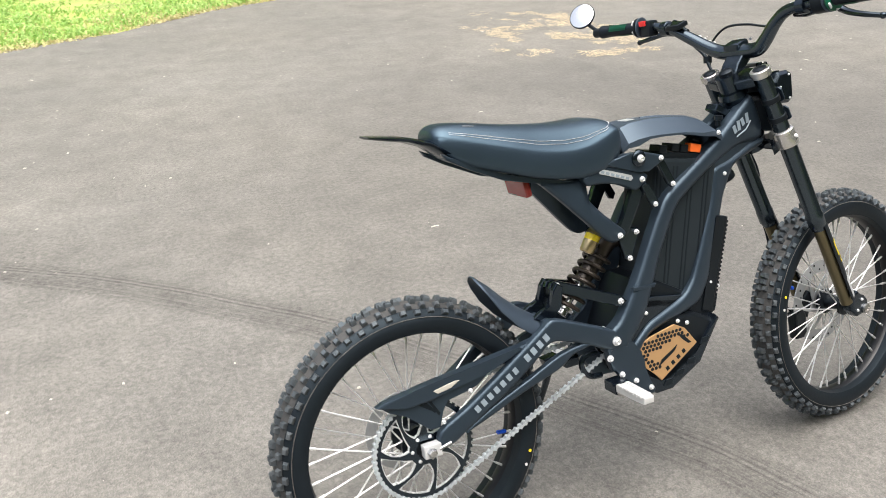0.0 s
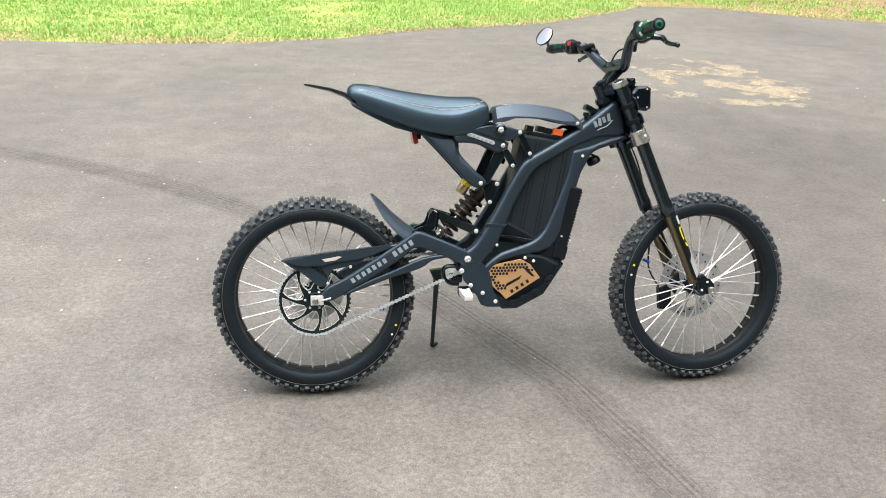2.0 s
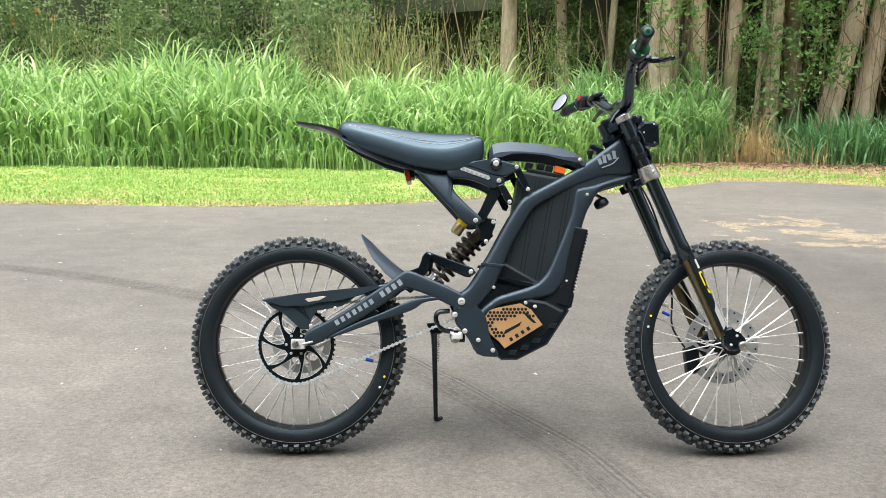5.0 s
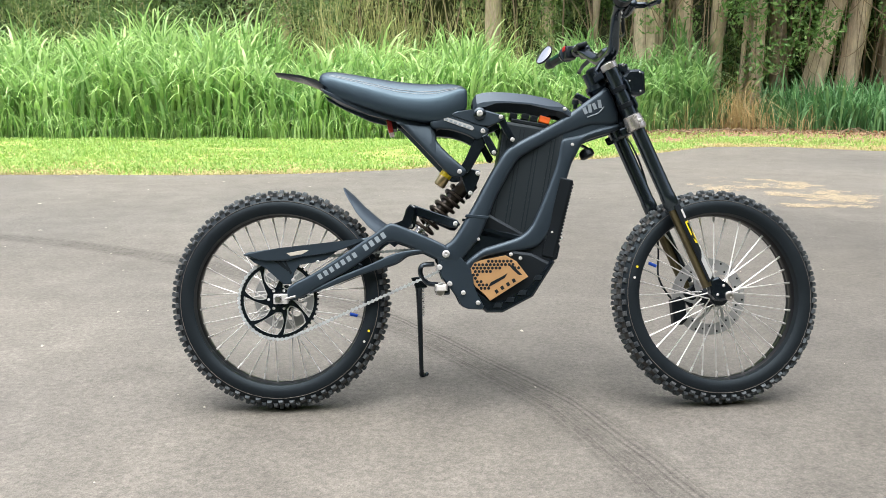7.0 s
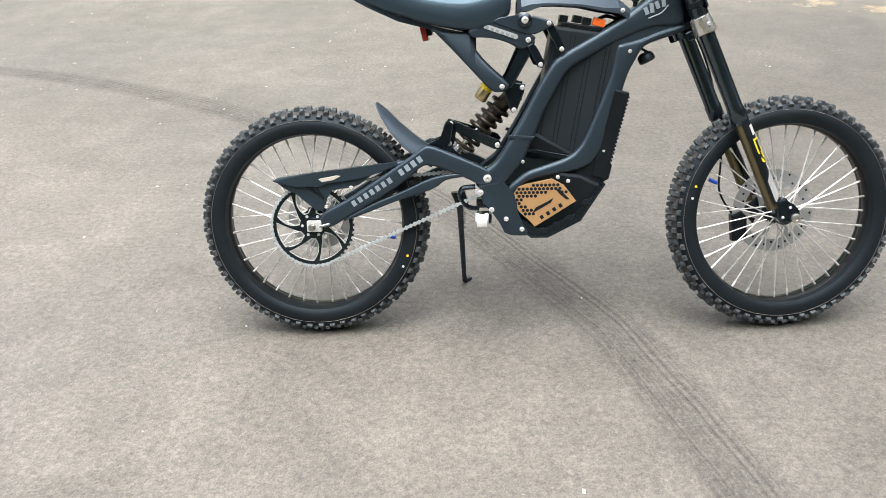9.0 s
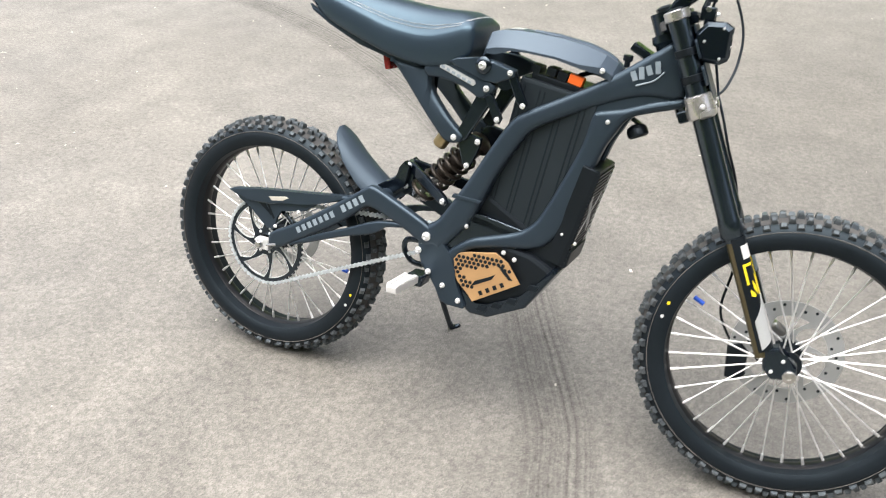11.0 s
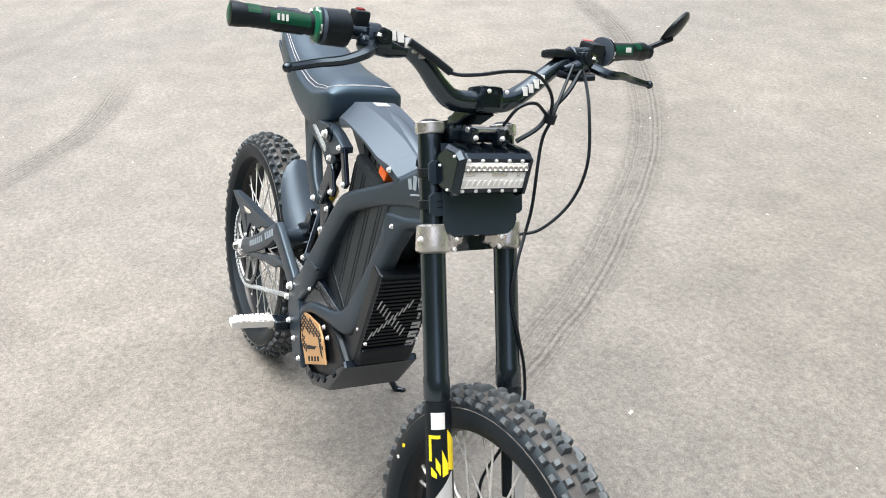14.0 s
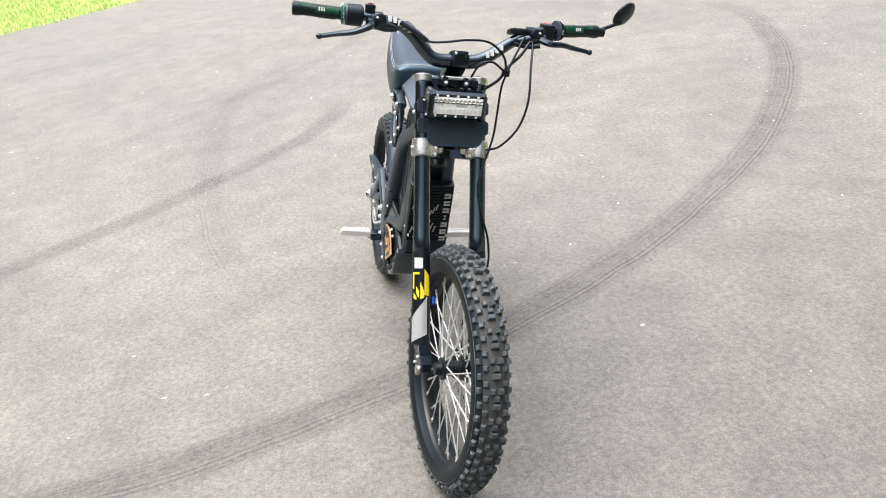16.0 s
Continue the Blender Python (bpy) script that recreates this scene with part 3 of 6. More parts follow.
def plant_lawn():
    rng = np.random.default_rng(11)
    x = rng.uniform(-12, 11, 125000)
    lo = np.interp(x, [p[0] for p in FAR_EDGE], [p[1] for p in FAR_EDGE])
    hi = np.interp(x, [p[0] for p in GRASS_FOOT], [p[1] for p in GRASS_FOOT])
    y = lo + np.abs(rng.normal(0, 0.16, len(x))) + (hi - lo + 0.3) * rng.uniform(0, 1, len(x)) ** 1.2
    keep = ~((x > 3.0) & (y > lo + 1.5 + 3.2 * rng.uniform(0, 1, len(x)) ** 1.5))
    lo = lo[keep]
    x, y = x[keep], y[keep]
    thick = np.array([noise.noise((a * 0.9, b * 1.3, 4)) + 0.6 * noise.noise((a * 3.1, b * 4.0, 8)) for a, b in zip(x, y)])
    keep = rng.uniform(-0.75, 0.1, len(x)) < thick - np.clip((x - 3.3) / 1.2, 0, 1) * np.where(y < lo + .45, .80, .26)
    x, y, thick = x[keep], y[keep], thick[keep]
    h = rng.uniform(0.025, 0.07, len(x)) * np.interp(thick, [-.5, .6], [0.5, 1.7])
    blades("lawn_grass", LAWN, x, y, h * 1.05, 0.022, 1.1, 3, 12, "short bright green mown lawn grass beside the driveway", "grass")
    k = 34000
    x = rng.uniform(-12, 8, k)
    lo = np.interp(x, [p[0] for p in FAR_EDGE], [p[1] for p in FAR_EDGE])
    y = lo - 0.07 + rng.exponential(0.42, k)
    patch = np.array([noise.noise((a * 0.8, b * 1.2, 14)) for a, b in zip(x, y)])
    keep = patch > rng.uniform(-0.5, 0.25, k)
    x, y = x[keep], y[keep]
    blades("dry_lawn_edge", DRY, x, y, rng.uniform(0.02, 0.06, len(x)), 0.02, 1.2, 3, 13, "dry yellow grass fringe along the asphalt edge", "grass")
    x = rng.uniform(-15, -8.5, 16000)
    y = rng.uniform(-9, -1.5, 16000)
    edge = np.interp(x, [-13.5, -10.5, -9.04, -8], [-1.9, -3.44, -4.86, -6])
    keep = y < edge + 0.03
    blades("lawn_grass", LAWN, x[keep], y[keep], rng.uniform(0.03, 0.08, keep.sum()), 0.014, 0.5, 2, 14, "short bright green mown lawn grass beside the driveway", "grass")


def tufts(rng, tx, ty, per, spread):
    """Blade feet gathered in tufts, and each blade's tuft size."""
    x = np.repeat(tx, per) + rng.normal(0, spread, len(tx) * per)
    y = np.repeat(ty, per) + rng.normal(0, spread * 0.8, len(tx) * per)
    return x, y, np.repeat(rng.uniform(0.78, 1.15, len(tx)), per)


def plant_tall_grass():
    rng = np.random.default_rng(21)
    for material, x0, x1, count, seed, label, tall in (
            (TALL, -15, 3.7, 1450, 22, "dense tall bright green guinea grass along the lawn", 1.0),
            (TALLMID, 2.4, 5.7, 260, 26, "tall blue-green guinea grass in front of the trunks", 1.3)):
        tx = rng.uniform(x0, x1, count)
        foot = np.interp(tx, [p[0] for p in GRASS_FOOT], [p[1] for p in GRASS_FOOT])
        ty = foot + rng.uniform(0, 1, count) ** 1.3 * 3.4
        per = 15
        x, y, size = tufts(rng, tx, ty, per, 0.11)
        rise = np.interp(y - np.repeat(foot, per), [-.3, 0.3, 1.5, 4], [0.55, 0.8, 1.05, 1.2])
        wave = 1 + 0.10 * np.sin(x * 1.1 + 1) + 0.07 * np.sin(x * 2.7)
        h = 1.86 * tall * rise * size * wave * rng.uniform(0.5, 1.08, len(x)) * np.interp(x, [-6, -1, 2, 4.4], [1.27, 1.09, 0.98, 0.95])
        blades("tall_grass", material, x, y, h * 1.0, 0.074, 0.62, 10, seed, label, "tall grass", curl=5.0, hang=0.40)
        # short leaves about the feet
        tx = rng.uniform(x0, x1, count // 2)
        ty = np.interp(tx, [p[0] for p in GRASS_FOOT], [p[1] for p in GRASS_FOOT]) + rng.uniform(-.15, .25, len(tx))
        x, y, size = tufts(rng, tx, ty, 13, 0.12)
        blades("grass_skirt", material, x, y, size * rng.uniform(0.25, 0.85, len(x)), 0.034, 0.9, 6, seed + 5, "short arching grass leaves at the foot of tall grass", "tall grass", curl=2.8)
    # darker strap-leaved clumps under the trees
    tx = np.concatenate([rng.uniform(6.9, 12.5, 190), rng.uniform(5.2, 6.0, 20)])
    foot = np.interp(tx, [p[0] for p in GRASS_FOOT], [p[1] for p in GRASS_FOOT])
    x, y, size = tufts(rng, tx, foot + rng.uniform(-.1, 2.4, len(tx)), 26, 0.19)
    blades("strap_grass", TALLDARK, x, y, size * rng.uniform(0.45, 1.35, len(x)), 0.042, 0.75, 7, 23, "dark green strap-leaved grass clumps under the trees", "tall grass", curl=3.0)
    # seed stems, pale and thin, fanning out of clumps, with feathery heads
    cx = np.concatenate([rng.uniform(-2.9, 1.3, 36), rng.uniform(-13, -3, 20), rng.uniform(1.3, 8, 20)])
    cy = np.interp(cx, [p[0] for p in GRASS_FOOT], [p[1] for p in GRASS_FOOT]) + rng.uniform(1.8, 4.2, len(cx))
    per = np.where((cx > -3) & (cx < 1.3), 15, 8)
    tall = np.repeat(rng.uniform(0.75, 1.1, len(cx)), per)
    x = np.repeat(cx, per) + rng.normal(0, .17, per.sum())
    y = np.repeat(cy, per) + rng.normal(0, .15, per.sum())
    h = tall * rng.uniform(2.0, 3.9, len(x))
    stems = blades("dry_stems", STEM, x, y, h, 0.013, 0.22, 6, 24, "tall thin straw-coloured grass stems fanning behind the green grass", "dry grass")
    fan = np.repeat((x - np.repeat(cx, per)) * 0.95, 14)
    zs = np.array([v.co.z for v in stems.data.vertices])
    for v, d, z in zip(stems.data.vertices, fan, zs):
        v.co.x += d * max(0, z) ** 1.2
    pick = rng.integers(0, len(x), 4200)
    pick = pick[h[pick] > 2.4]
    up = h[pick] * rng.uniform(0.6, 0.9, len(pick))
    hx = x[pick] + (x[pick] - np.repeat(cx, per)[pick]) * 0.95 * up ** 1.2 + rng.normal(0, .12, len(pick))
    seeds = blades("seed_heads", STEM, hx, y[pick] + rng.normal(0, .12, len(pick)), rng.uniform(0.25, 0.6, len(pick)), 0.007, 0.7, 3, 27, "feathery pale seed heads of tall grass", "dry grass", base=0.0)
    for v, d in zip(seeds.data.vertices, np.repeat(up, 8)):
        v.co.z += d
    x = np.concatenate([rng.normal(6.1, .24, 420), rng.normal(6.8, .5, 150), rng.normal(5.3, .5, 110)])
    foot = np.interp(x, [p[0] for p in GRASS_FOOT], [p[1] for p in GRASS_FOOT])
    y = foot + rng.uniform(-.6, 0.6, len(x))
    blades("dry_clump", RUST, x, y, rng.uniform(0.25, 1.6, len(x)) * np.where((x > 6.6) | (x < 5.6), .55, 1), 0.013, 1.3, 6, 25, "clump of rusty dry grass at the edge of the trees", "dry grass")
    # fallen twigs and dead leaves
    bm = bmesh.new()
    for k in range(90):
        x = rng.uniform(3.6, 10)
        y = along(GRASS_FOOT, x) + rng.uniform(-2.2, 0.3)
        a, ln = rng.uniform(0, 6.28), rng.uniform(0.15, 0.7)
        d = Vector((math.cos(a), math.sin(a) * .6, 0)) * ln
        q = Vector((x, y, 0.02))
        join(bm, tube([q, q + d * .5 + Vector((0, .05, rng.uniform(.01, .08))), q + d], [.012, .009, .005], 5, 2))
    tagged(finish("twigs", bm, TWIG), "fallen bare twigs lying on the leaf litter", "twigs", kind="stuff")
    n = 1500
    x = rng.uniform(3.4, 11, n)
    foot = np.interp(x, [p[0] for p in GRASS_FOOT], [p[1] for p in GRASS_FOOT])
    c = np.stack([x, foot + rng.normal(-.9, .8, n), np.full(n, .02)], 1)
    leaves("dead_leaves", c.tolist(), [0.03] * n, n, 0.035, 28, "curled brown dead leaves on the ground", DEADLEAF)


def leaves(name, centres, radii, count, size, seed, label, material=LEAF, parent=None):
    rng = np.random.default_rng(seed)
    verts, faces = [], []
    which = rng.integers(0, len(centres), count)
    d = rng.normal(0, 1, (count, 3))
    d /= np.linalg.norm(d, axis=1)[:, None]
    p = np.array(centres)[which] + d * (np.array(radii)[which] * rng.uniform(0.25, 1, count) ** 0.5)[:, None]
    u = rng.normal(0, 1, (count, 3))
    u /= np.linalg.norm(u, axis=1)[:, None]
    v = np.cross(u, rng.normal(0, 1, (count, 3)))
    v /= np.linalg.norm(v, axis=1)[:, None]
    s = size * rng.uniform(0.6, 1.4, count)[:, None]
    quads = np.stack([p - u * s, p + v * s * 0.45 - u * 0.1 * s, p + u * s, p - v * s * 0.45 - u * 0.1 * s], 1)
    faces = np.arange(count * 4).reshape(-1, 4)
    ob = raw(name, quads.reshape(-1, 3).tolist(), faces.tolist(), material, parent)
    return tagged(ob, label, "" if parent else "foliage", kind="" if parent else "stuff")


def tree(x, y, r, height, lean, seed):
    rng = np.random.default_rng(seed)
    root = empty("tree", m=Matrix.Translation((x, y, -0.05)))
    tagged(root, "tree with thick pale grey-brown trunk behind the grass", "tree", "trees behind the grass")
    pts = [Vector((lean * t * height + 0.12 * r * math.sin(5 * t + seed), 0.3 * r * math.sin(3 * t + seed), t * height)) for t in np.linspace(0, 1, 7)]
    bm = tube(pts, [r * 1.12, r, r * 0.93, r * 0.8, r * 0.65, r * 0.45], 14, 5)
    for v in bm.verts:
        a = math.atan2(v.co.y, v.co.x - lean * v.co.z)
        k = 1 + 0.09 * math.sin(3 * a + seed) + 0.12 * noise.noise((v.co.x * 3, v.co.y * 3, v.co.z * 0.8 + seed))
        mid = lean * v.co.z
        v.co.x, v.co.y = mid + (v.co.x - mid) * k, v.co.y * k
    part("trunk", bm, BARK, root)
    ends = []
    for k in range(5):
        a, t = k * 1.257 + rng.uniform(-.4, .4), rng.uniform(0.5, 0.95)
        s = Vector((lean * t * height, 0, t * height))
        e = s + Vector((math.cos(a), math.sin(a), 0.7)) * rng.uniform(1.3, 2.4)
        part("limb", tube([s, s.lerp(e, 0.5) + Vector((0, 0, 0.25)), e], [r * 0.42, r * 0.3, r * 0.12], 8, 4), BARK, root)
        ends.append(tuple(e))
    ends.append((lean * height, 0, height + 1.0))
    leaves("crown", ends, [1.6] * len(ends), 1000, 0.15, seed + 50, "", parent=root)


for k, (x, y, r, h, ln) in enumerate([(4.57, 17.5, .34, 8, -.005), (5.42, 17.5, .175, 8, -.03), (6.05, 17.5, .155, 7.5, .02), (6.69, 17.6, .055, 7, .03), (7.02, 17.5, .135, 8, .01), (7.5, 19.2, .22, 8, -.02),
                                     (8.10, 17.5, .24, 8, .21), (9.01, 17.6, .22, 8.5, .107), (10.6, 18.5, .3, 8, -.04), (1.05, 19.0, .2, 8, .01), (2.6, 19.8, .15, 8, -.05), (3.4, 19.0, .1, 7, .06),
                                     (5.0, 19.3, .16, 8, .05), (5.75, 19.6, .12, 8, -.07), (6.4, 19.0, .1, 8, .09), (8.3, 19.5, .2, 8, -.06),
                                     (-4.2, 19.2, .2, 8, .04), (-8.0, 20.5, .2, 8, -.03), (12.6, 18.0, .3, 8, .02)]):
    tree(x, y, r, h, ln, 100 + k)


def build_thicket():
    rng = np.random.default_rng(31)
    # closed wall of far woods, uneven along its top; its unseen sides are added
    verts, faces, n = [], [], 120
    for i in range(n + 1):
        a = 2 * math.pi * i / n
        for k in range(9):
            z = -0.2 + 10.5 * k / 8
            rr = 26 + 1.3 * noise.noise((math.cos(a) * 5, math.sin(a) * 5, z * 0.6)) + 0.5 * noise.noise((math.cos(a) * 20, math.sin(a) * 20, z * 2))
            rr *= 0.88 if math.sin(a) <= 0.3 else 1.0
            # heights shape the sky light: tall on north and south, lower east, open west
            tall = float(np.interp(math.degrees(a), [0, 30, 80, 120, 136, 212, 236, 310, 345, 360], [1.0, 1.5, 1.75, 1.3, .14, .14, 1.95, 1.95, 1.1, 1.0]))
            verts.append((rr * math.cos(a) * 1.05, 0.92 * rr * math.sin(a), z * tall + (0 if k < 8 else min(1.5, tall) * noise.noise((math.cos(a) * 9, math.sin(a) * 9, 7)))))
    for i in range(n):
        for k in range(8):
            a = i * 9 + k
            faces.append((a, a + 1, a + 10, a + 9))
    tagged(raw("backdrop", verts, faces, WOODS), "dense woods wall with shade in its dark colour, unseen sides added to block sky light", "woods", kind="structure")
    c, r = [], []
    for k in range(150):
        x = rng.uniform(-17, 13)
        y = rng.uniform(18.5, 22.5)
        z = rng.uniform(0.4, 6.5 if x > -8 else 3.6)
        c.append((x, y, z))
        r.append(rng.uniform(0.45, 1.1))
    leaves("understory", c, r, 80000, 0.06, 32, "dark green shrubs and small leaves between the trunks")
    c = [(rng.uniform(-14, -2.5), rng.uniform(16.9, 19), rng.uniform(1.8, 4.4)) for _ in range(46)]
    leaves("understory", c, [0.75] * 46, 26000, 0.055, 33, "fine-leaved green shrubs behind the tall grass", BUSH)
    c = [(rng.uniform(6.0, 7.9), rng.uniform(16.3, 17), rng.uniform(2.5, 4.0)) for _ in range(13)] + [(rng.uniform(7.4, 8.1), 16.6, rng.uniform(1.5, 2.7)) for _ in range(6)] + [(rng.uniform(9.4, 10.8), 16.6, rng.uniform(1.2, 2.3)) for _ in range(6)]
    c += [(rng.uniform(3.6, 11), rng.uniform(16.2, 17.1), rng.uniform(0.9, 3.6)) for _ in range(26)]
    leaves("vine_leaves", c, [0.40] * len(c), 3600, 0.062, 34, "hanging vine with broad green leaves among the trunks", VINE)
    c = [(-9.94, 17.4, 3.3), (-9.6, 17.4, 3.2), (-10.6, 17.5, 3.1)]
    leaves("blossoms", c, [0.09] * 3, 26, 0.04, 35, "orange-red blossoms among the shrubs", ORANGEFLOWER)
    bm = bmesh.new()
    for k in range(64):
        x, y, z = rng.uniform(3.6, 11.0), rng.uniform(16.4, 17.3), rng.uniform(2.4, 4.4)
        if k % 3:
            join(bm, tube([(x, y, z + 1.5), (x + rng.normal(0, .1), y, z * .6), (x + rng.normal(0, .25), y, rng.uniform(0.2, 1.2))], [.008, .008, .006], 5, 4))
        else:
            w = rng.uniform(-1.6, 1.6)
            join(bm, tube([(x, y, z - .6), (x + w * .5, y - .1, z - 1.2), (x + w, y, z - .8 + rng.normal(0, .4)), (x + w * 1.5, y, z + .3)], [.011, .010, .008, .005], 5, 4))
    tagged(finish("vines", bm, TWIG), "bare pale vines and branches hanging between the trunks", "vines", kind="stuff")
    # leaves added out of view overhead, there to shade the trunks
    c = [(rng.uniform(2.5, 14), rng.uniform(16.6, 22), rng.uniform(4.8, 8)) for _ in range(60)]
    leaves("canopy", c, [1.2] * 60, 12000, 0.15, 36, "unseen green leaf canopy added over the trunks to shade them")
    bm = bmesh.new()
    for k in range(70):
        x, y = rng.uniform(-6, 11), rng.uniform(17.5, 21)
        h = rng.uniform(2.5, 6)
        dx = rng.normal(0, 0.5)
        join(bm, tube([(x, y, 0), (x + dx * .4 + rng.normal(0, .1), y, h * .5), (x + dx, y + rng.normal(0, .3), h)], [0.035, 0.02, 0.012], 5, 3))
    tagged(finish("saplings", bm, TWIG), "thin bare sapling stems in the shade of the woods", "saplings", kind="stuff")


plant_lawn()
plant_tall_grass()
build_thicket()


# ---- the bike: its own frame (x ahead, y to its left), leaning on its stand ----
BIKE = Matrix.Translation((0.0042, -0.1062, 0.0205)) @ Matrix.Rotation(radians(3.39), 4, "Z") @ Matrix.Rotation(radians(-12.5), 4, "X")
bike = empty("electric_dirt_bike", m=BIKE)
tagged(bike, "charcoal black electric dirt bike leaning on its kickstand", "motorbike")
RAKE, STEER = radians(23.5), radians(6.5)
PIN, AXIS = Vector((0.958, 0, 0.86)), Vector((-math.sin(RAKE), 0, math.cos(RAKE)))
TURNED = Matrix.Translation(PIN) @ Matrix.Rotation(STEER, 4, AXIS) @ Matrix.Translation(-PIN)


def steered(name):
    return empty(name, bike, TURNED)


def both_sides(bm):
    dup = bm.copy()
    for v in dup.verts:
        v.co.y *= -1
    bmesh.ops.reverse_faces(dup, faces=dup.faces)
    return join(bm, dup)


def pair(name, bm, material, parent, label=""):
    """A part of the right side and its mirror image on the left, as two parts."""
    dup = bm.copy()
    for v in dup.verts:
        v.co.y *= -1
    bmesh.ops.reverse_faces(dup, faces=dup.faces)
    return part(name, bm, material, parent, label), part(name, dup, material, parent, label)


BOLT = None


def bolt(parent, x, y, z, r=0.0075, way=(0, -1, 0), material=None, name="bolt"):
    """A domed socket screw on a washer, standing out along way."""
    global BOLT
    if BOLT is None:
        bm = lathe([(0, 1.35), (0.25, 1.35), (0.3, 1.0), (0.9, 1.0), (1.15, 0.75), (1.15, 0.5), (0.8, 0.45)], (0, 0, 0), (0, 0, 1), 12)
        BOLT = finish("bolt", bm, BOLTSTEEL, parent).data
        ob = [o for o in parent.children if o.data == BOLT][0]
    else:
        ob = new(name, BOLT)
        ob.parent = parent
    ob.matrix_local = Matrix.Translation((x, y, z)) @ Vector(way).to_track_quat("Z", "Y").to_matrix().to_4x4() @ Matrix.Diagonal((r * .62, r * .62, r * .7, 1))
    return ob


# -- wheels --
def tyre_parts(wheel, c, R, seed, ay=0.043):
    rc, ar = R - 0.052, 0.040
    prof = []
    for k in range(21):
        a = radians(-122 + 244 * k / 20)
        prof.append((ay * math.sin(a), rc + ar * math.cos(a)))
    prof += [(0.026, rc - 0.024), (-0.026, rc - 0.024)]
    part("tyre", lathe(prof, (c[0], 0, c[2]), (c[0], 1, c[2]), 72, True), RUBBER_AND_SHADE, wheel, "black rubber knobbly tyre with dusty shoulders")
    # raised lines moulded on the side walls
    bm = bmesh.new()
    for y, r in ((-ay + .004, rc - 0.013), (ay - .004, rc - 0.013)):
        join(bm, lathe([(y - .0012, r), (y, r + .0012), (y + .0012, r), (y, r - .0012)], (c[0], 0, c[2]), (c[0], 1, c[2]), 72, True))
    part("moulded_line", bm, RUBBER_AND_SHADE, wheel)
    bm = bmesh.new()
    for y in (-ay + .0028, ay - .0028):
        r = rc + .0150
        join(bm, lathe([(y - .001, r), (y, r + .001), (y + .001, r), (y, r - .001)], (c[0], 0, c[2]), (c[0], 1, c[2]), 72, True))
    part("dust_line", bm, DUST, wheel, "pale dusty line round the tyre shoulder")
    crown = [((ay + .0004) * math.sin(radians(a)), rc + (ar + .0004) * math.cos(radians(a))) for a in range(-40, 41, 4)]
    crown += [(.8 * y, r - .004) for y, r in reversed(crown)]
    part("tread_base", lathe(crown, (c[0], 0, c[2]), (c[0], 1, c[2]), 72, True), TREADBASE, wheel, "dusty rubber between the tread knobs")
    # knobs
    rng = np.random.default_rng(seed)
    verts, faces = [], []

    def knob(th, ph, ln, wd, h):
        radial = Vector((math.sin(th), 0, math.cos(th)))
        tang = Vector((math.cos(th), 0, -math.sin(th)))
        n = radial * math.cos(ph) + Vector((0, 1, 0)) * math.sin(ph)
        across = Vector((0, 1, 0)) * math.cos(ph) - radial * math.sin(ph)
        o = Vector((c[0], 0, c[2])) + radial * (rc + ar * math.cos(ph)) + Vector((0, ay * math.sin(ph), 0))
        i = len(verts)
        for up, k in ((-0.003, 1.22), (h * 0.66, 0.98), (h, 0.74)):
            for u, v in ((-1, -1), (1, -1), (1, 1), (-1, 1)):
                verts.append(tuple(o + n * up + tang * u * ln / 2 * k + across * v * wd / 2 * k))
        for b in (0, 4):
            for q in range(4):
                faces.append((i + b + q, i + b + (q + 1) % 4, i + b + 4 + (q + 1) % 4, i + b + 4 + q))
        faces.append((i + 8, i + 9, i + 10, i + 11))

    N = 58
    for k in range(N):
        th = 2 * math.pi * k / N
        half = math.pi / N
        for s in (-1, 1):
            jit = rng.normal(0, .0016)
            knob(th + jit, s * radians(53 if k % 2 else 49), 0.0135, 0.0105, 0.0078 + rng.uniform(-.001, .001))
            knob(th + half + jit, s * radians(31), 0.0118, 0.0120, 0.0092)
        if k % 2:
            knob(th, radians(-12), 0.0118, 0.0110, 0.0108)
            knob(th, radians(12), 0.0118, 0.0110, 0.0108)
        else:
            knob(th, 0, 0.0125, 0.0180, 0.0108)
        knob(th + half, 0, 0.013, 0.014, 0.0085) if k % 2 else None
    ob = raw("tread", verts, faces, KNOB, wheel)
    ob["label"] = "chunky worn rubber tread knobs, dusty brown"
    # rim and spokes
    ri = rc - 0.012
    rim = [(-.025, ri + .004), (-.027, ri - .002), (-.022, ri - .008), (-.011, ri - .0165), (.011, ri - .0165), (.022, ri - .008), (.027, ri - .002), (.025, ri + .004), (.015, ri + .001), (-.015, ri + .001)]
    part("rim", lathe(rim, (c[0], 0, c[2]), (c[0], 1, c[2]), 72, True), RIM, wheel, "gloss black wheel rim")
    return ri - 0.0165


def spokes(wheel, c, rr, rh, yh, phase):
    n = 36
    for k in range(n):
        a = 2 * math.pi * (k + phase) / n
        side = 1 if k % 2 else -1
        h = a + (0.62 if (k // 2) % 2 else -0.62)
        p = Vector((c[0] + rh * math.sin(h), side * yh, c[2] + rh * math.cos(h)))
        q = Vector((c[0] + rr * math.sin(a), side * 0.004, c[2] + rr * math.cos(a)))
        d = (q - p).length
        part("spoke", lathe([(0, .0020), (d - .018, .0018), (d - .0175, .0032), (d + .004, .0032)], p, q, 6), SPOKE, wheel)


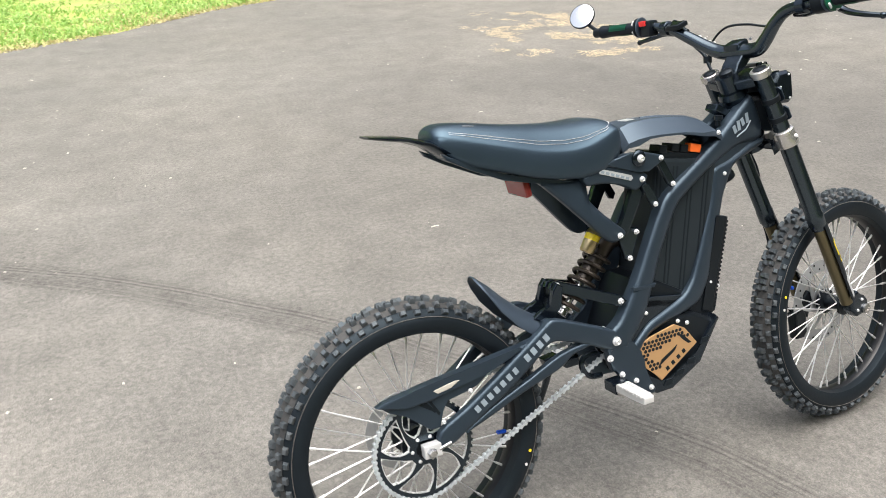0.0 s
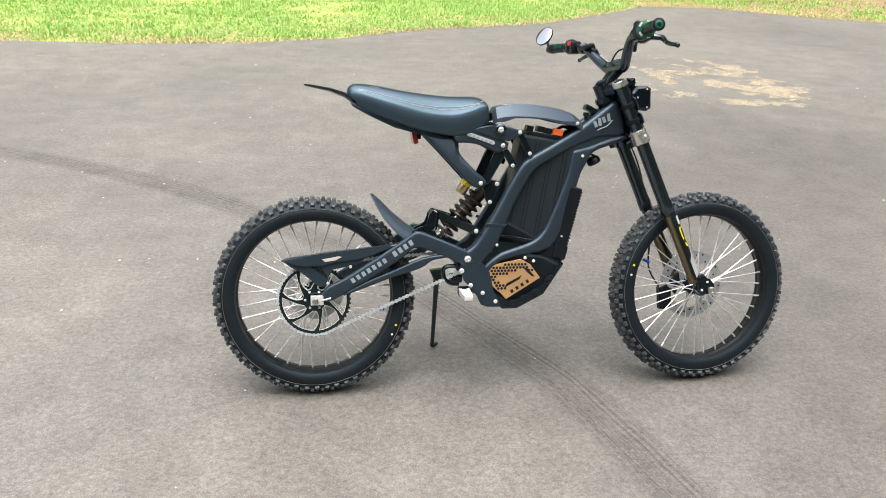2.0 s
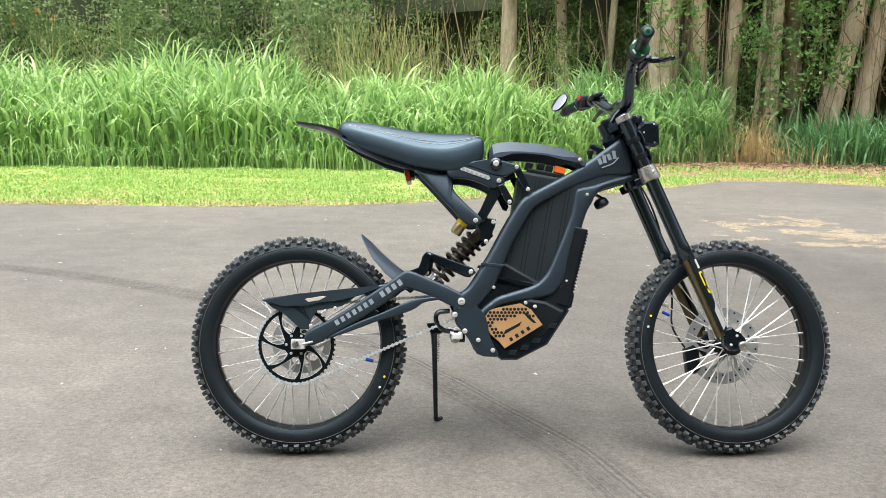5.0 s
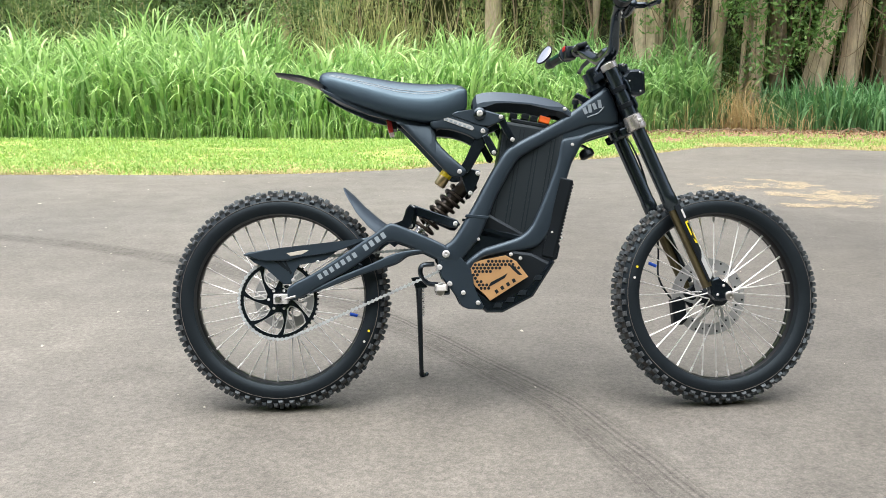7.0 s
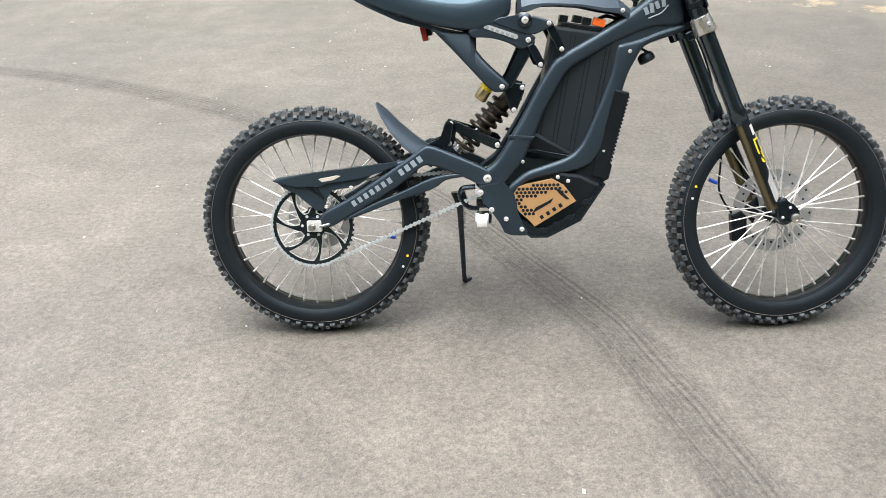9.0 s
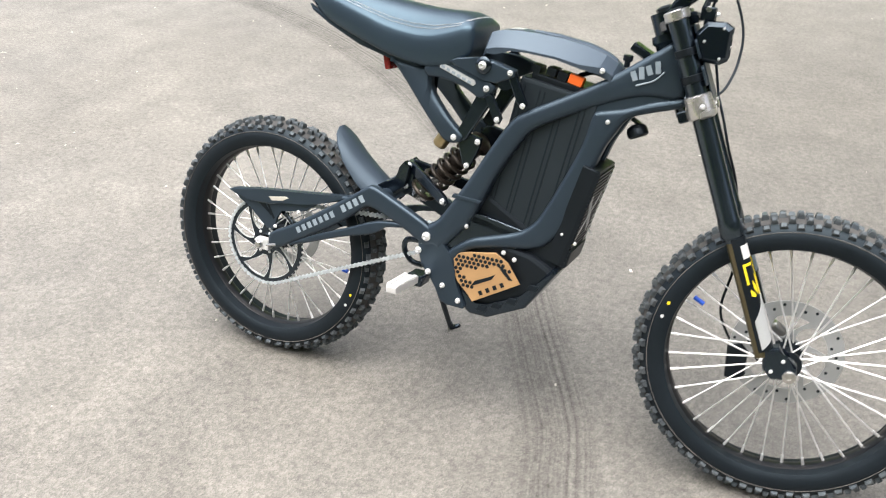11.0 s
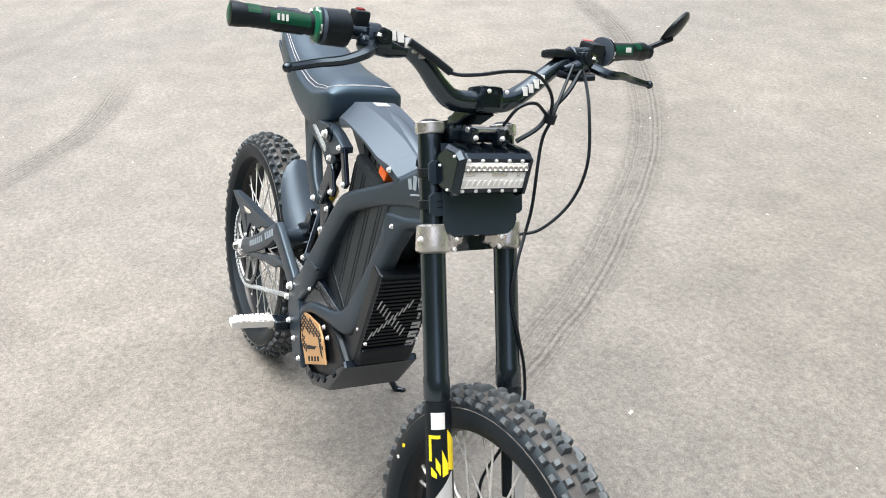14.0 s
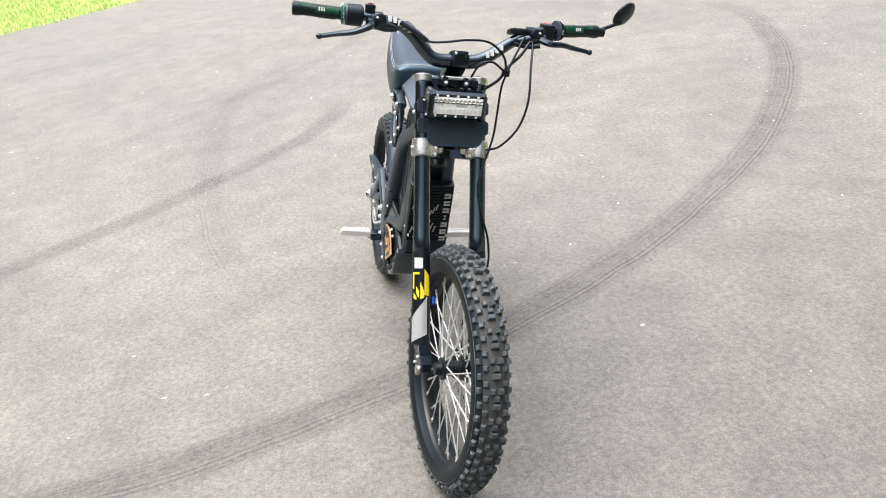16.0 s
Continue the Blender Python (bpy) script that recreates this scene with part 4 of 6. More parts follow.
def cut_disc(c, y, r_out, r_in, r_hub, n, thick, skew=0.3, wide=0.3, seg=6, teeth=0):
    """A disc brake rotor or sprocket: outer ring, hub ring and n swept arms."""
    o, e = (c[0], y - thick / 2, c[2]), (c[0], y + 1, c[2])
    ch = thick * .2
    bm = lathe([(0, r_in), (0, r_out - ch), (ch, r_out), (thick - ch, r_out), (thick, r_out - ch), (thick, r_in)], o, e, 72, True)
    join(bm, lathe([(0, r_hub * .55), (0, r_hub), (thick, r_hub), (thick, r_hub * .55)], o, e, 32, True))
    for k in range(n):
        a0 = 2 * math.pi * k / n
        ring = []
        for t in range(seg + 1):
            f = t / seg
            r = r_hub * .93 + (r_in * 1.02 - r_hub * .93) * f
            a = a0 + skew * f
            w = wide * (1.1 - 0.75 * math.sin(math.pi * min(1, f * .9))) * 0.5
            ring.append((a, r, w))
        pts = [(c[0] + r * math.sin(a - w * r_hub / r), c[2] + r * math.cos(a - w * r_hub / r)) for a, r, w in ring]
        pts += [(c[0] + r * math.sin(a + w * r_hub / r), c[2] + r * math.cos(a + w * r_hub / r)) for a, r, w in reversed(ring)]
        join(bm, prism(pts, y - thick / 2 + .0002, y + thick / 2 - .0002, 0))
    for k in range(teeth):
        a = 2 * math.pi * k / teeth
        t = box((0, 0, 0), (0.006, thick * .8, 0.008))
        t.transform(Matrix.Translation((c[0] + r_out * math.sin(a), y, c[2] + r_out * math.cos(a))) @ Matrix.Rotation(a, 4, "Y"))
        join(bm, t)
    return bm


RC, FC = Vector((-0.0065, 0, 0.3015)), Vector((1.2767, 0, 0.2975))
rear_wheel = empty("rear_wheel", bike)
rr = tyre_parts(rear_wheel, RC, 0.3215, 3, 0.049)
spokes(rear_wheel, RC, rr, 0.036, 0.030, 0.3)
part("hub", lathe([(-.052, .016), (-.046, .024), (-.036, .024), (-.034, .041), (-.026, .041), (-.022, .026), (.022, .026), (.026, .041), (.034, .041), (.036, .024), (.05, .02)], RC, RC + Vector((0, 1, 0)), 28), PLAST, rear_wheel)
part("sprocket", cut_disc(RC, -0.0585, 0.110, 0.1005, 0.036, 7, 0.006, 0.42, 0.52, teeth=48), FRAME2, rear_wheel, "large black rear sprocket with swept arms")
part("sprocket_edge", cut_disc(RC, -0.0579, 0.1085, 0.0990, 0.0375, 7, 0.0062, 0.42, 0.70), BOLTSTEEL, rear_wheel, "bright machined edge of the sprocket")
part("brake_rotor", cut_disc(RC, 0.055, 0.092, 0.066, 0.032, 6, 0.003, -0.5, 0.6), ROTOR, rear_wheel, "drilled steel rear brake disc")
for k in range(6):
    a = 2 * math.pi * (k + .5) / 6
    bolt(rear_wheel, RC.x + .029 * math.sin(a), -0.0615, RC.z + .029 * math.cos(a), 0.005)
part("valve_cap", rod((RC.x + .226 * math.cos(radians(-13)), -.006, RC.z + .226 * math.sin(radians(-13))), (RC.x + .203 * math.cos(radians(-13)), -.01, RC.z + .203 * math.sin(radians(-13))), .005), BLUE, rear_wheel, "blue anodised valve cap")
for a, m_ in ((-27, WHITE), (-20, YELLOW)):
    p = RC + Vector((0.272 * math.cos(radians(a)), -0.0485, 0.272 * math.sin(radians(a))))
    part("paint_dot", lathe([(-.0016, .0036), (0, .0036)], p + Vector((0, -.0008, 0)), p + Vector((0, 1, 0)), 12), m_, rear_wheel)

front_wheel = steered("front_wheel")
rr = tyre_parts(front_wheel, FC, 0.320, 5)
spokes(front_wheel, FC, rr, 0.024, 0.026, 0.1)
part("hub", lathe([(-.05, .015), (-.034, .018), (-.032, .029), (-.024, .029), (-.02, .019), (.02, .019), (.024, .034), (.034, .034), (.036, .02), (.05, .016)], FC, FC + Vector((0, 1, 0)), 28), PLAST, front_wheel)
part("brake_rotor", cut_disc(FC, 0.043, 0.116, 0.083, 0.036, 6, 0.003, 0.55, 0.7), ROTOR, front_wheel, "large drilled steel front brake disc")
# the ring is uncut; dark discs show its drilled holes as shade
for k in range(30):
    a = 2 * math.pi * k / 30
    r = .0905 + .0085 * (k % 3)
    part("rotor_hole", lathe([(0, .0034), (.0038, .0034)], (FC.x + r * math.sin(a), .0411, FC.z + r * math.cos(a)), (FC.x + r * math.sin(a), 1, FC.z + r * math.cos(a)), 8), RUBBER_AND_SHADE, front_wheel)
va = radians(154)
part("valve_cap", rod((FC.x + .228 * math.cos(va), -.008, FC.z + .228 * math.sin(va)), (FC.x + .204 * math.cos(va), -.012, FC.z + .204 * math.sin(va)), .005), BLUE, front_wheel, "blue anodised valve cap")
for a, m_ in ((168, WHITE), (161, YELLOW)):
    p = FC + Vector((0.268 * math.cos(radians(a)), -0.0425, 0.268 * math.sin(radians(a))))
    part("paint_dot", lathe([(-.0016, .0036), (0, .0036)], p + Vector((0, -.0008, 0)), p + Vector((0, 1, 0)), 12), m_, front_wheel)


# -- chain --
def build_chain():
    ys, r0, r1 = -0.0585, 0.1135, 0.03
    c0, c1 = Vector((RC.x, ys, RC.z)), Vector((0.468, ys, 0.418))
    base = math.atan2(c1.z - c0.z, c1.x - c0.x)
    off = math.asin((r0 - r1) / (c1 - c0).length)
    lo, hi = base + off - math.pi / 2, base - off + math.pi / 2
    line = []
    for k in range(60):
        a = hi + (2 * math.pi - (hi - lo)) * k / 59
        line.append(c0 + Vector((math.cos(a), 0, math.sin(a))) * r0)
    for k in range(14):
        a = lo + (hi - lo) * k / 13
        line.append(c1 + Vector((math.cos(a), 0, math.sin(a))) * r1)
    line.append(line[0])
    # even steps of one pitch
    seg = [(b - a).length for a, b in zip(line, line[1:])]
    cum = np.concatenate([[0], np.cumsum(seg)])
    n = int(cum[-1] / 0.0127)
    arr = np.array([tuple(p) for p in line])
    s = np.linspace(0, cum[-1], n + 1)
    pts = [Vector([np.interp(q, cum, arr[:, i]) for i in range(3)]) for q in s]
    bm = bmesh.new()
    for k in range(n):
        a, b = pts[k], pts[k + 1]
        d = (b - a)
        ang = math.atan2(d.z, d.x)
        w = 0.0050 if k % 2 else 0.0030
        h = 0.0054 if k % 2 else 0.0046
        link = [(-.0112, 0), (-.0095, h * .8), (-.0063, h), (-.002, h * .52), (.002, h * .52), (.0063, h), (.0095, h * .8), (.0112, 0), (.0095, -h * .8), (.0063, -h), (.002, -h * .52), (-.002, -h * .52), (-.0063, -h), (-.0095, -h * .8)]
        for sd in (-1, 1):
            t = prism(link, -.0008, .0008, 0)
            t.transform(Matrix.Translation((a + b) / 2 + Vector((0, sd * w, 0))) @ Matrix.Rotation(-ang, 4, "Y"))
            join(bm, t)
        join(bm, lathe([(-.0064, .0026), (.0064, .0026)], a, a + Vector((0, 1, 0)), 6))
        join(bm, lathe([(-.0028, .004), (.0028, .004)], a, a + Vector((0, 1, 0)), 8))
    part("chain", bm, CHAINM, bike, "bright steel drive chain")
    part("front_sprocket", lathe([(-.003, .028), (.003, .028)], c1, c1 + Vector((0, 1, 0)), 24), FRAME2, bike)


build_chain()

# -- swingarm --
swing = empty("swingarm", bike)


def arm_curve(x, z):
    return -0.087 - 0.010 * min(1, max(0, (x - 0.05) / 0.4))


upper = [(.022, .303), (.026, .339), (.091, .374), (.168, .422), (.266, .486), (.305, .513), (.322, .516), (.355, .505), (.467, .455), (.484, .432), (.478, .412), (.455, .41), (.40, .436), (.345, .458), (.305, .464), (.262, .43), (.20, .388), (.13, .348), (.085, .322), (.05, .303)]
strut = [(.085, .3185), (.10, .332), (.165, .364), (.245, .396), (.33, .432), (.40, .443), (.43, .442), (.405, .432), (.362, .424), (.325, .400), (.232, .371), (.15, .340)]
bm = beam(upper, 0, .021, .008, arm_curve)
join(bm, beam(strut, .002, .019, .005, arm_curve))
pair("arm", (bm), FRAME, swing, "satin charcoal forged swingarm")
pair("arm_panel", (prism([(.085, .330), (.168, .374), (.222, .404), (.236, .398), (.2, .376), (.12, .340)], .007, .016, .001, arm_curve)), FRAME2, swing)
guard = [(-.106, .430), (-.09, .437), (.0, .449), (.103, .460), (.233, .474), (.268, .482), (.232, .461), (.168, .442), (.127, .432), (.06, .424), (.02, .412), (-.043, .413), (-.085, .421)]
part("chain_guard", prism(guard, -.084, -.062, .005), FRAME, swing, "pointed charcoal tail guard over the sprocket")
web = [(-.098, .428), (.02, .425), (.10, .428), (.165, .441), (.127, .414), (.103, .408), (.052, .402), (.038, .380), (.031, .346), (.008, .346), (-.02, .372), (-.043, .395), (-.075, .408)]
part("guard_web", prism(web, -.076, -.069, .002), FRAME, swing)
# pale plate put on the guard for the bright road seen through its slot
part("guard_slot", prism([(.020, .434), (.030, .425), (.062, .430), (.082, .441), (.07, .4425)], -.0848, -.0795, .001), CHIP, swing)
# dark strips laid on the web as the shade inside its vents
for k in range(3):
    part("vent_slot", prism([(-.018 + .014 * k, .412 - .001 * k), (-.014 + .014 * k, .416 - .001 * k), (.018 + .008 * k, .394 - .008 * k), (.013 + .008 * k, .389 - .008 * k)], -.0768, -.0725, .0004), RUBBER_AND_SHADE, swing)
part("cross_tube", rod((.33, -.076, .485), (.33, .076, .485), .018), FRAME, swing)
pair("cross_brace", prism([(.30, .505), (.345, .49), (.375, .515), (.385, .565), (.37, .575), (.358, .56), (.35, .525), (.325, .52)], -.034, -.019, .003), FRAME2, swing)
for y in (-.078, .078):
    part("axle_block", box((0.002, y, .304), (.040, .022, .029), .003), BOLTSTEEL, swing, "silver axle adjuster block")
part("axle_nut", lathe([(0, .011), (.009, .011), (.012, .008)], (-.003, -.088, .304), (-.003, -1, .304), 6), STEEL, swing)
part("adjuster_screw", rod((.016, -.0865, .304), (.045, -.0875, .311), .0035), STEEL, swing)
for x, z in ((.107, .408), (.037, .357)):
    bolt(swing, x, -.078, z, .0065)
# maker's lettering stands as plain blue-grey bars
for k in range(7):
    f = k / 6
    x, z = .1145 + .098 * f, .3665 + .060 * f
    part("lettering_bar", box((x, arm_curve(x, z) - .0004, z), (.0110, .001, .0155), 0, (0, -31.5, 0)), GREYTXT, swing)
for k in range(4):
    f = k / 3
    x, z = .2445 + .05 * f, .4485 + .033 * f
    part("lettering_bar", box((x, arm_curve(x, z) - .0004, z), (.0120, .001, .0175), 0, (0, -33, 0)), GREYTXT, swing)
# mud flap
sec = []
for x, z, w, bow in ((.325, .455, .050, .040), (.292, .478, .055, .040), (.252, .512, .056, .036), (.217, .553, .053, .028), (.194, .592, .045, .018), (.183, .613, .032, .009), (.177, .626, .014, .003)):
    ring = [Vector((x, w * k / 4, z)) + Vector((.76, 0, .65)) * (bow * (1 - abs(k / 4) ** 2.6)) for k in range(-4, 5)]
    sec.append(ring + [q - Vector((.76, 0, .65)) * .0035 for q in reversed(ring)])
part("mud_flap", loft(sec), GREYPL, swing, "short black curved plastic mud flap")

# -- shock and linkage --
shock = empty("rear_shock", bike)
s0, s1 = Vector((.392, 0, .488)), Vector((.556, 0, .652))
ax = (s1 - s0).normalized()
up = ax.orthogonal().normalized()
sd = ax.cross(up)
coil = []
for k in range(15 * 7 + 1):
    f = k / (15 * 7)
    a = 2 * math.pi * 7.5 * f
    coil.append(s0 + ax * (.012 + .165 * f) + (up * math.cos(a) + sd * math.sin(a)) * .030)
part("spring", tube(coil, .0052, 8, 0), SPRING, shock, "dark bronze coil spring")
part("damper_body", lathe([(.09, .0185), (.12, .021), (.20, .021), (.21, .030), (.222, .030), (.232, .016)], s0, s1, 20), SPRING, shock)
part("damper_shaft", lathe([(0, .015), (.012, .015), (.014, .026), (.02, .026), (.022, .008), (.10, .008)], s0, s1, 16), STEEL, shock)
part("reservoir", lathe([(0, .014), (.004, .017), (.05, .017), (.056, .013)], (.455, -.030, .628), (.490, -.030, .682), 20), BRASS, shock, "brass-coloured piggyback reservoir")
part("reservoir_label", lathe([(.030, .0174), (.044, .0174)], (.455, -.030, .628), (.490, -.030, .682), 20), YELLOW, shock, "yellow round label")
pair("rocker", prism([(.36, .56), (.366, .572), (.383, .574), (.505, .526), (.515, .512), (.505, .502), (.49, .503), (.38, .548)], -.016, -.003, .003, lambda x, z: -.068 * max(0, (x - .38) / .12)), FRAME2, shock)
pair("drop_link", prism([(.362, .568), (.372, .576), (.386, .572), (.392, .55), (.385, .512), (.376, .503), (.362, .507), (.358, .52)], -.0185, -.0165, .0005), FRAME2, shock)
for x, y, z, r in ((.377, -.019, .565, .009), (.371, -.019, .513, .009), (.501, -.085, .514, .009)):
    bolt(shock, x, y, z, r)

# -- frame --
frame_part = empty("frame", bike)


def side(x, z=0):
    return -float(np.interp(x, [.0, .54, .70, .85, .96], [.097, .096, .079, .057, .043]))


main = [(.958, .912), (.925, .898), (.876, .863), (.824, .827), (.739, .779), (.681, .748), (.644, .721), (.602, .653), (.561, .577), (.529, .524), (.495, .472), (.468, .452), (.452, .436), (.449, .405), (.462, .396), (.49, .402), (.506, .398), (.526, .420), (.548, .446), (.571, .478), (.601, .546), (.621, .594), (.663, .668), (.683, .698), (.708, .717), (.764, .747), (.81, .769), (.902, .803), (.985, .812)]
cradle = [(.985, .808), (.94, .800), (.869, .774), (.822, .764), (.809, .750), (.797, .688), (.762, .597), (.733, .531), (.717, .504), (.686, .477), (.62, .455), (.579, .442), (.546, .420), (.520, .395), (.527, .378), (.541, .378), (.562, .402), (.587, .417), (.652, .430), (.715, .441), (.748, .456), (.778, .499), (.795, .556), (.821, .622), (.843, .688), (.858, .716), (.875, .746), (.902, .764), (.985, .790)]
leg = [(.449, .425), (.505, .43), (.53, .40), (.545, .382), (.545, .36), (.551, .338), (.562, .31), (.580, .278), (.575, .268), (.535, .270), (.516, .278), (.504, .305), (.490, .335), (.462, .355), (.452, .385)]
bm = beam(main, 0, .038, .013, side)
join(bm, beam(cradle, .002, .036, .012, side))
join(bm, prism(leg, .001, .024, .005, side))
part("main_frame", both_sides(bm), FRAME, frame_part, "satin charcoal forged aluminium frame beams")
pair("frame_recess", (prism([(.495, .40), (.535, .455), (.565, .50), (.60, .498), (.70, .478), (.65, .458), (.58, .445), (.54, .41)], .012, .03, .002, side)), FRAME2, frame_part)
pair("seam_collar", (prism([(.527, .532), (.53, .540), (.598, .535), (.592, .527)], -.002, .01, .001, side)), FRAME, frame_part)
pair("cross_rail", (prism([(.565, .494), (.575, .497), (.69, .469), (.705, .462), (.69, .453), (.575, .477)], .012, .03, .002, side)), FRAME2, frame_part)
pair("neck_gusset", (prism([(.965, .828), (.90, .812), (.82, .780), (.785, .766), (.79, .728), (.82, .744), (.87, .764), (.96, .796)], .008, .022, .002, side)), FRAME, frame_part)
part("head_tube", lathe([(0, .034), (.012, .036), (.018, .031), (.125, .031), (.131, .036), (.145, .034)], (.986, 0, .796), Vector((.986, 0, .796)) + AXIS, 24), FRAME2, frame_part)
part("gusset", prism([(.90, .80), (.985, .815), (.955, .90), (.91, .885)], -.038, .038, .006), FRAME, frame_part)
for x, y, z, r in ((.4725, -.0975, .428, .013), (.4535, -.0955, .390, .010), (.4825, -.096, .343, .009), (.521, -.095, .317, .008), (.563, -.094, .288, .008), (.566, -.088, .469, .006), (.845, -.056, .744, .006), (.781, -.062, .489, .0055), (.810, -.055, .471, .0055)):
    bolt(frame_part, x, y, z, r)
    bolt(frame_part, x, -y, z, r, (0, 1, 0))
# emblem by the steering head, as plain blue-grey shapes
for k, (x, z) in enumerate(((.884, .843), (.898, .850), (.912, .857), (.928, .864))):
    part("emblem_bar", box((x, side(x) - .0014, z), (.0105, .0012, .019 + .005 * (k % 2)), 0, (0, -24 + 14 * (k % 2), 8)), GREYTXT, frame_part)
part("emblem_arc", tube([(.890, side(.890) - .001, .824), (.905, side(.905) - .001, .830), (.924, side(.924) - .001, .838), (.941, side(.941) - .001, .856)], .0018, 6, 4), GREYTXT, frame_part)

# -- motor case, belly pan, tan cover --
motor = empty("motor_unit", bike)
case = [(.53, .405), (.545, .30), (.59, .266), (.632, .266), (.718, .310), (.778, .400), (.72, .430), (.62, .445), (.56, .44)]
part("gear_housing", prism([(.492, .415), (.535, .500), (.562, .545), (.60, .545), (.70, .488), (.74, .45), (.66, .40), (.53, .385)], -.062, .062, .010), PLAST, motor, "black gear housing under the battery")
part("motor_case", prism(case, -.076, .076, .010), PLAST, motor, "black motor casing")
pan = [(.548, .335), (.556, .285), (.588, .259), (.634, .259), (.722, .304), (.786, .402), (.776, .412), (.712, .326), (.632, .285), (.60, .282)]
part("front_bracket", prism([(.69, .425), (.77, .398), (.797, .412), (.806, .45), (.76, .478), (.715, .47)], -.060, .060, .006), PLAST, motor)
part("belly_pan", prism(pan, -.084, .084, .006), FRAME2, motor, "black belly pan with oval holes")
# dark plates on the solid pan, painted shade for its holes
for x, z in ((.62, .279), (.655, .294), (.69, .314), (.735, .356)):
    pair("pan_hole", prism([(x - .014, z - .005), (x - .006, z + .008), (x + .014, z + .009), (x + .009, z - .005)], -.0865, -.082, .0005), RUBBER_AND_SHADE, motor)
plate = [(.541, .384), (.553, .402), (.573, .409), (.643, .4225), (.674, .405), (.707, .361), (.597, .293), (.583, .312), (.556, .334), (.543, .358)]
part("cover_plate", prism(plate, -.0910, -.0865, .001), GOLD, motor, "tan anodised cover plate with honeycomb holes")


def inside(x, z, poly, margin):
    """Whether a spot is inside a convex-ish outline and that far from its rim."""
    hit = False
    for (x0, z0), (x1, z1) in zip(poly, poly[1:] + poly[:1]):
        d = Vector((x1 - x0, z1 - z0))
        t = max(0, min(1, ((x - x0) * d.x + (z - z0) * d.y) / d.length_squared))
        if math.hypot(x - x0 - t * d.x, z - z0 - t * d.y) < margin:
            return False
        if (z0 > z) != (z1 > z) and x < x0 + (z - z0) / (z1 - z0) * d.x:
            hit = not hit
    return hit


animal = [(.552, .362), (.585, .372), (.622, .382), (.640, .392), (.668, .384), (.69, .365), (.675, .362), (.655, .368), (.640, .352), (.612, .338), (.597, .322), (.59, .342), (.570, .352)]
# dark hexagons on the uncut plate stand for shade in the honeycomb
hexes = bmesh.new()
for i in range(16):
    for j in range(12):
        x, z = .545 + .0108 * i + (.0054 if j % 2 else 0), .300 + .0096 * j
        low = .297 + (x - .597) * .60 + .030
        if inside(x, z, plate, .0055) and not inside(x, z, animal, -.0) and z > low:
            ring = [(x + .0048 * math.sin(k * math.pi / 3), z + .0048 * math.cos(k * math.pi / 3)) for k in range(6)]
            join(hexes, prism(ring, -.0915, -.0900, 0))
part("honeycomb_hole", hexes, RUBBER_AND_SHADE, motor)
for shape in ([(.590, .330), (.600, .346), (.632, .362), (.648, .372), (.640, .358), (.612, .342)], [(.648, .399), (.666, .391), (.690, .366), (.680, .366), (.664, .380)]):
    part("emblem_line", prism(shape, -.0916, -.0905, 0), RUBBER_AND_SHADE, motor)
for k in range(4):
    part("lettering_bar", box((.616 + .0165 * k, -.0913, .3195 + .0102 * k), (.009, .001, .0105), 0, (0, -31, 0)), RUBBER_AND_SHADE, motor)
for x, z in ((.659, .425), (.686, .414)):
    bolt(motor, x, -.083, z, .0065)

# -- controller with cooling fins and white bars, ahead of the frame --
ctrl = empty("controller", bike)
slant = math.degrees(math.atan2(.062, .245))
lean_ = pose(.799, 0, .530, 0, slant, 0)
bm = prism([(-.020, -.064), (.010, -.064), (.019, -.060), (.019, .060), (.010, .064), (-.020, .064)], -.1175, .1175, .004)
bm.transform(lean_ @ Matrix(((1, 0, 0, 0), (0, 0, 1, 0), (0, 1, 0, 0), (0, 0, 0, 1))))
bmesh.ops.recalc_face_normals(bm, faces=bm.faces)
part("housing", bm, PLAST, ctrl, "black finned controller housing")
for k in range(22):
    bm = box((.0200, 0, -.105 + .01 * k), (.0040, .122, .0055), .0)
    bm.transform(lean_)
    part("fin", bm, PLAST, ctrl)
for k in range(9):
    for s, y0 in ((1, -.050), (-1, -.050)):
        bm = box((.0226, y0 + .0086 * k, (.042 - .0100 * k) * s + .006), (.0012, .0028, .022), 0, (-14, 0, 0))
        bm.transform(lean_)
        part("white_bar", bm, SILVER, ctrl)
for k in range(7):
    wide = (.019, .018, .019, .006, .019, .019, .018)[k]
    for size, m_, front, dy in (((.0012, wide, .0165), SILVER, .0226, 0), ((.0012, .013, .0026), PLAST, .0232, .003 if k % 2 else -.003)):
        bm = box((front, .046 + dy, .085 - .0255 * k), size, .0)
        bm.transform(lean_)
        part("lettering_bar", bm, m_, ctrl)
part("horn", lathe([(0, .010), (.005, .019), (.012, .022), (.024, .022), (.028, .017)], (.890, .0, .738), (.906, -.004, .705), 20), PLAST, ctrl, "small round black horn")
part("horn_bracket", box((.895, 0, .742), (.03, .02, .006), .001, (0, 30, 0)), PLAST, ctrl)

# -- battery and its cover --
battery = empty("battery_pack", bike)
tilt = math.degrees(math.atan2(.055, .31))
place = pose(.706, 0, .640, 0, tilt, 0)
bm = box((0, 0, 0), (.178, .116, .325), .010)
bm.transform(place)
part("case", bm, BATT, battery, "dark grey grooved battery case")
# the case is flat: dark strips paint the shade of its grooves
for x in (-.082, -.072, -.038, -.027, .010, .021, .056, .067):
    for s in (-1, 1):
        bm = box((x, s * .0580, -.005), (.0035, .0014, .30), .0)
        bm.transform(place)
        part("groove", bm, RUBBER_AND_SHADE, battery)
bm = box((0, 0, .168), (.138, .10, .014), .004)
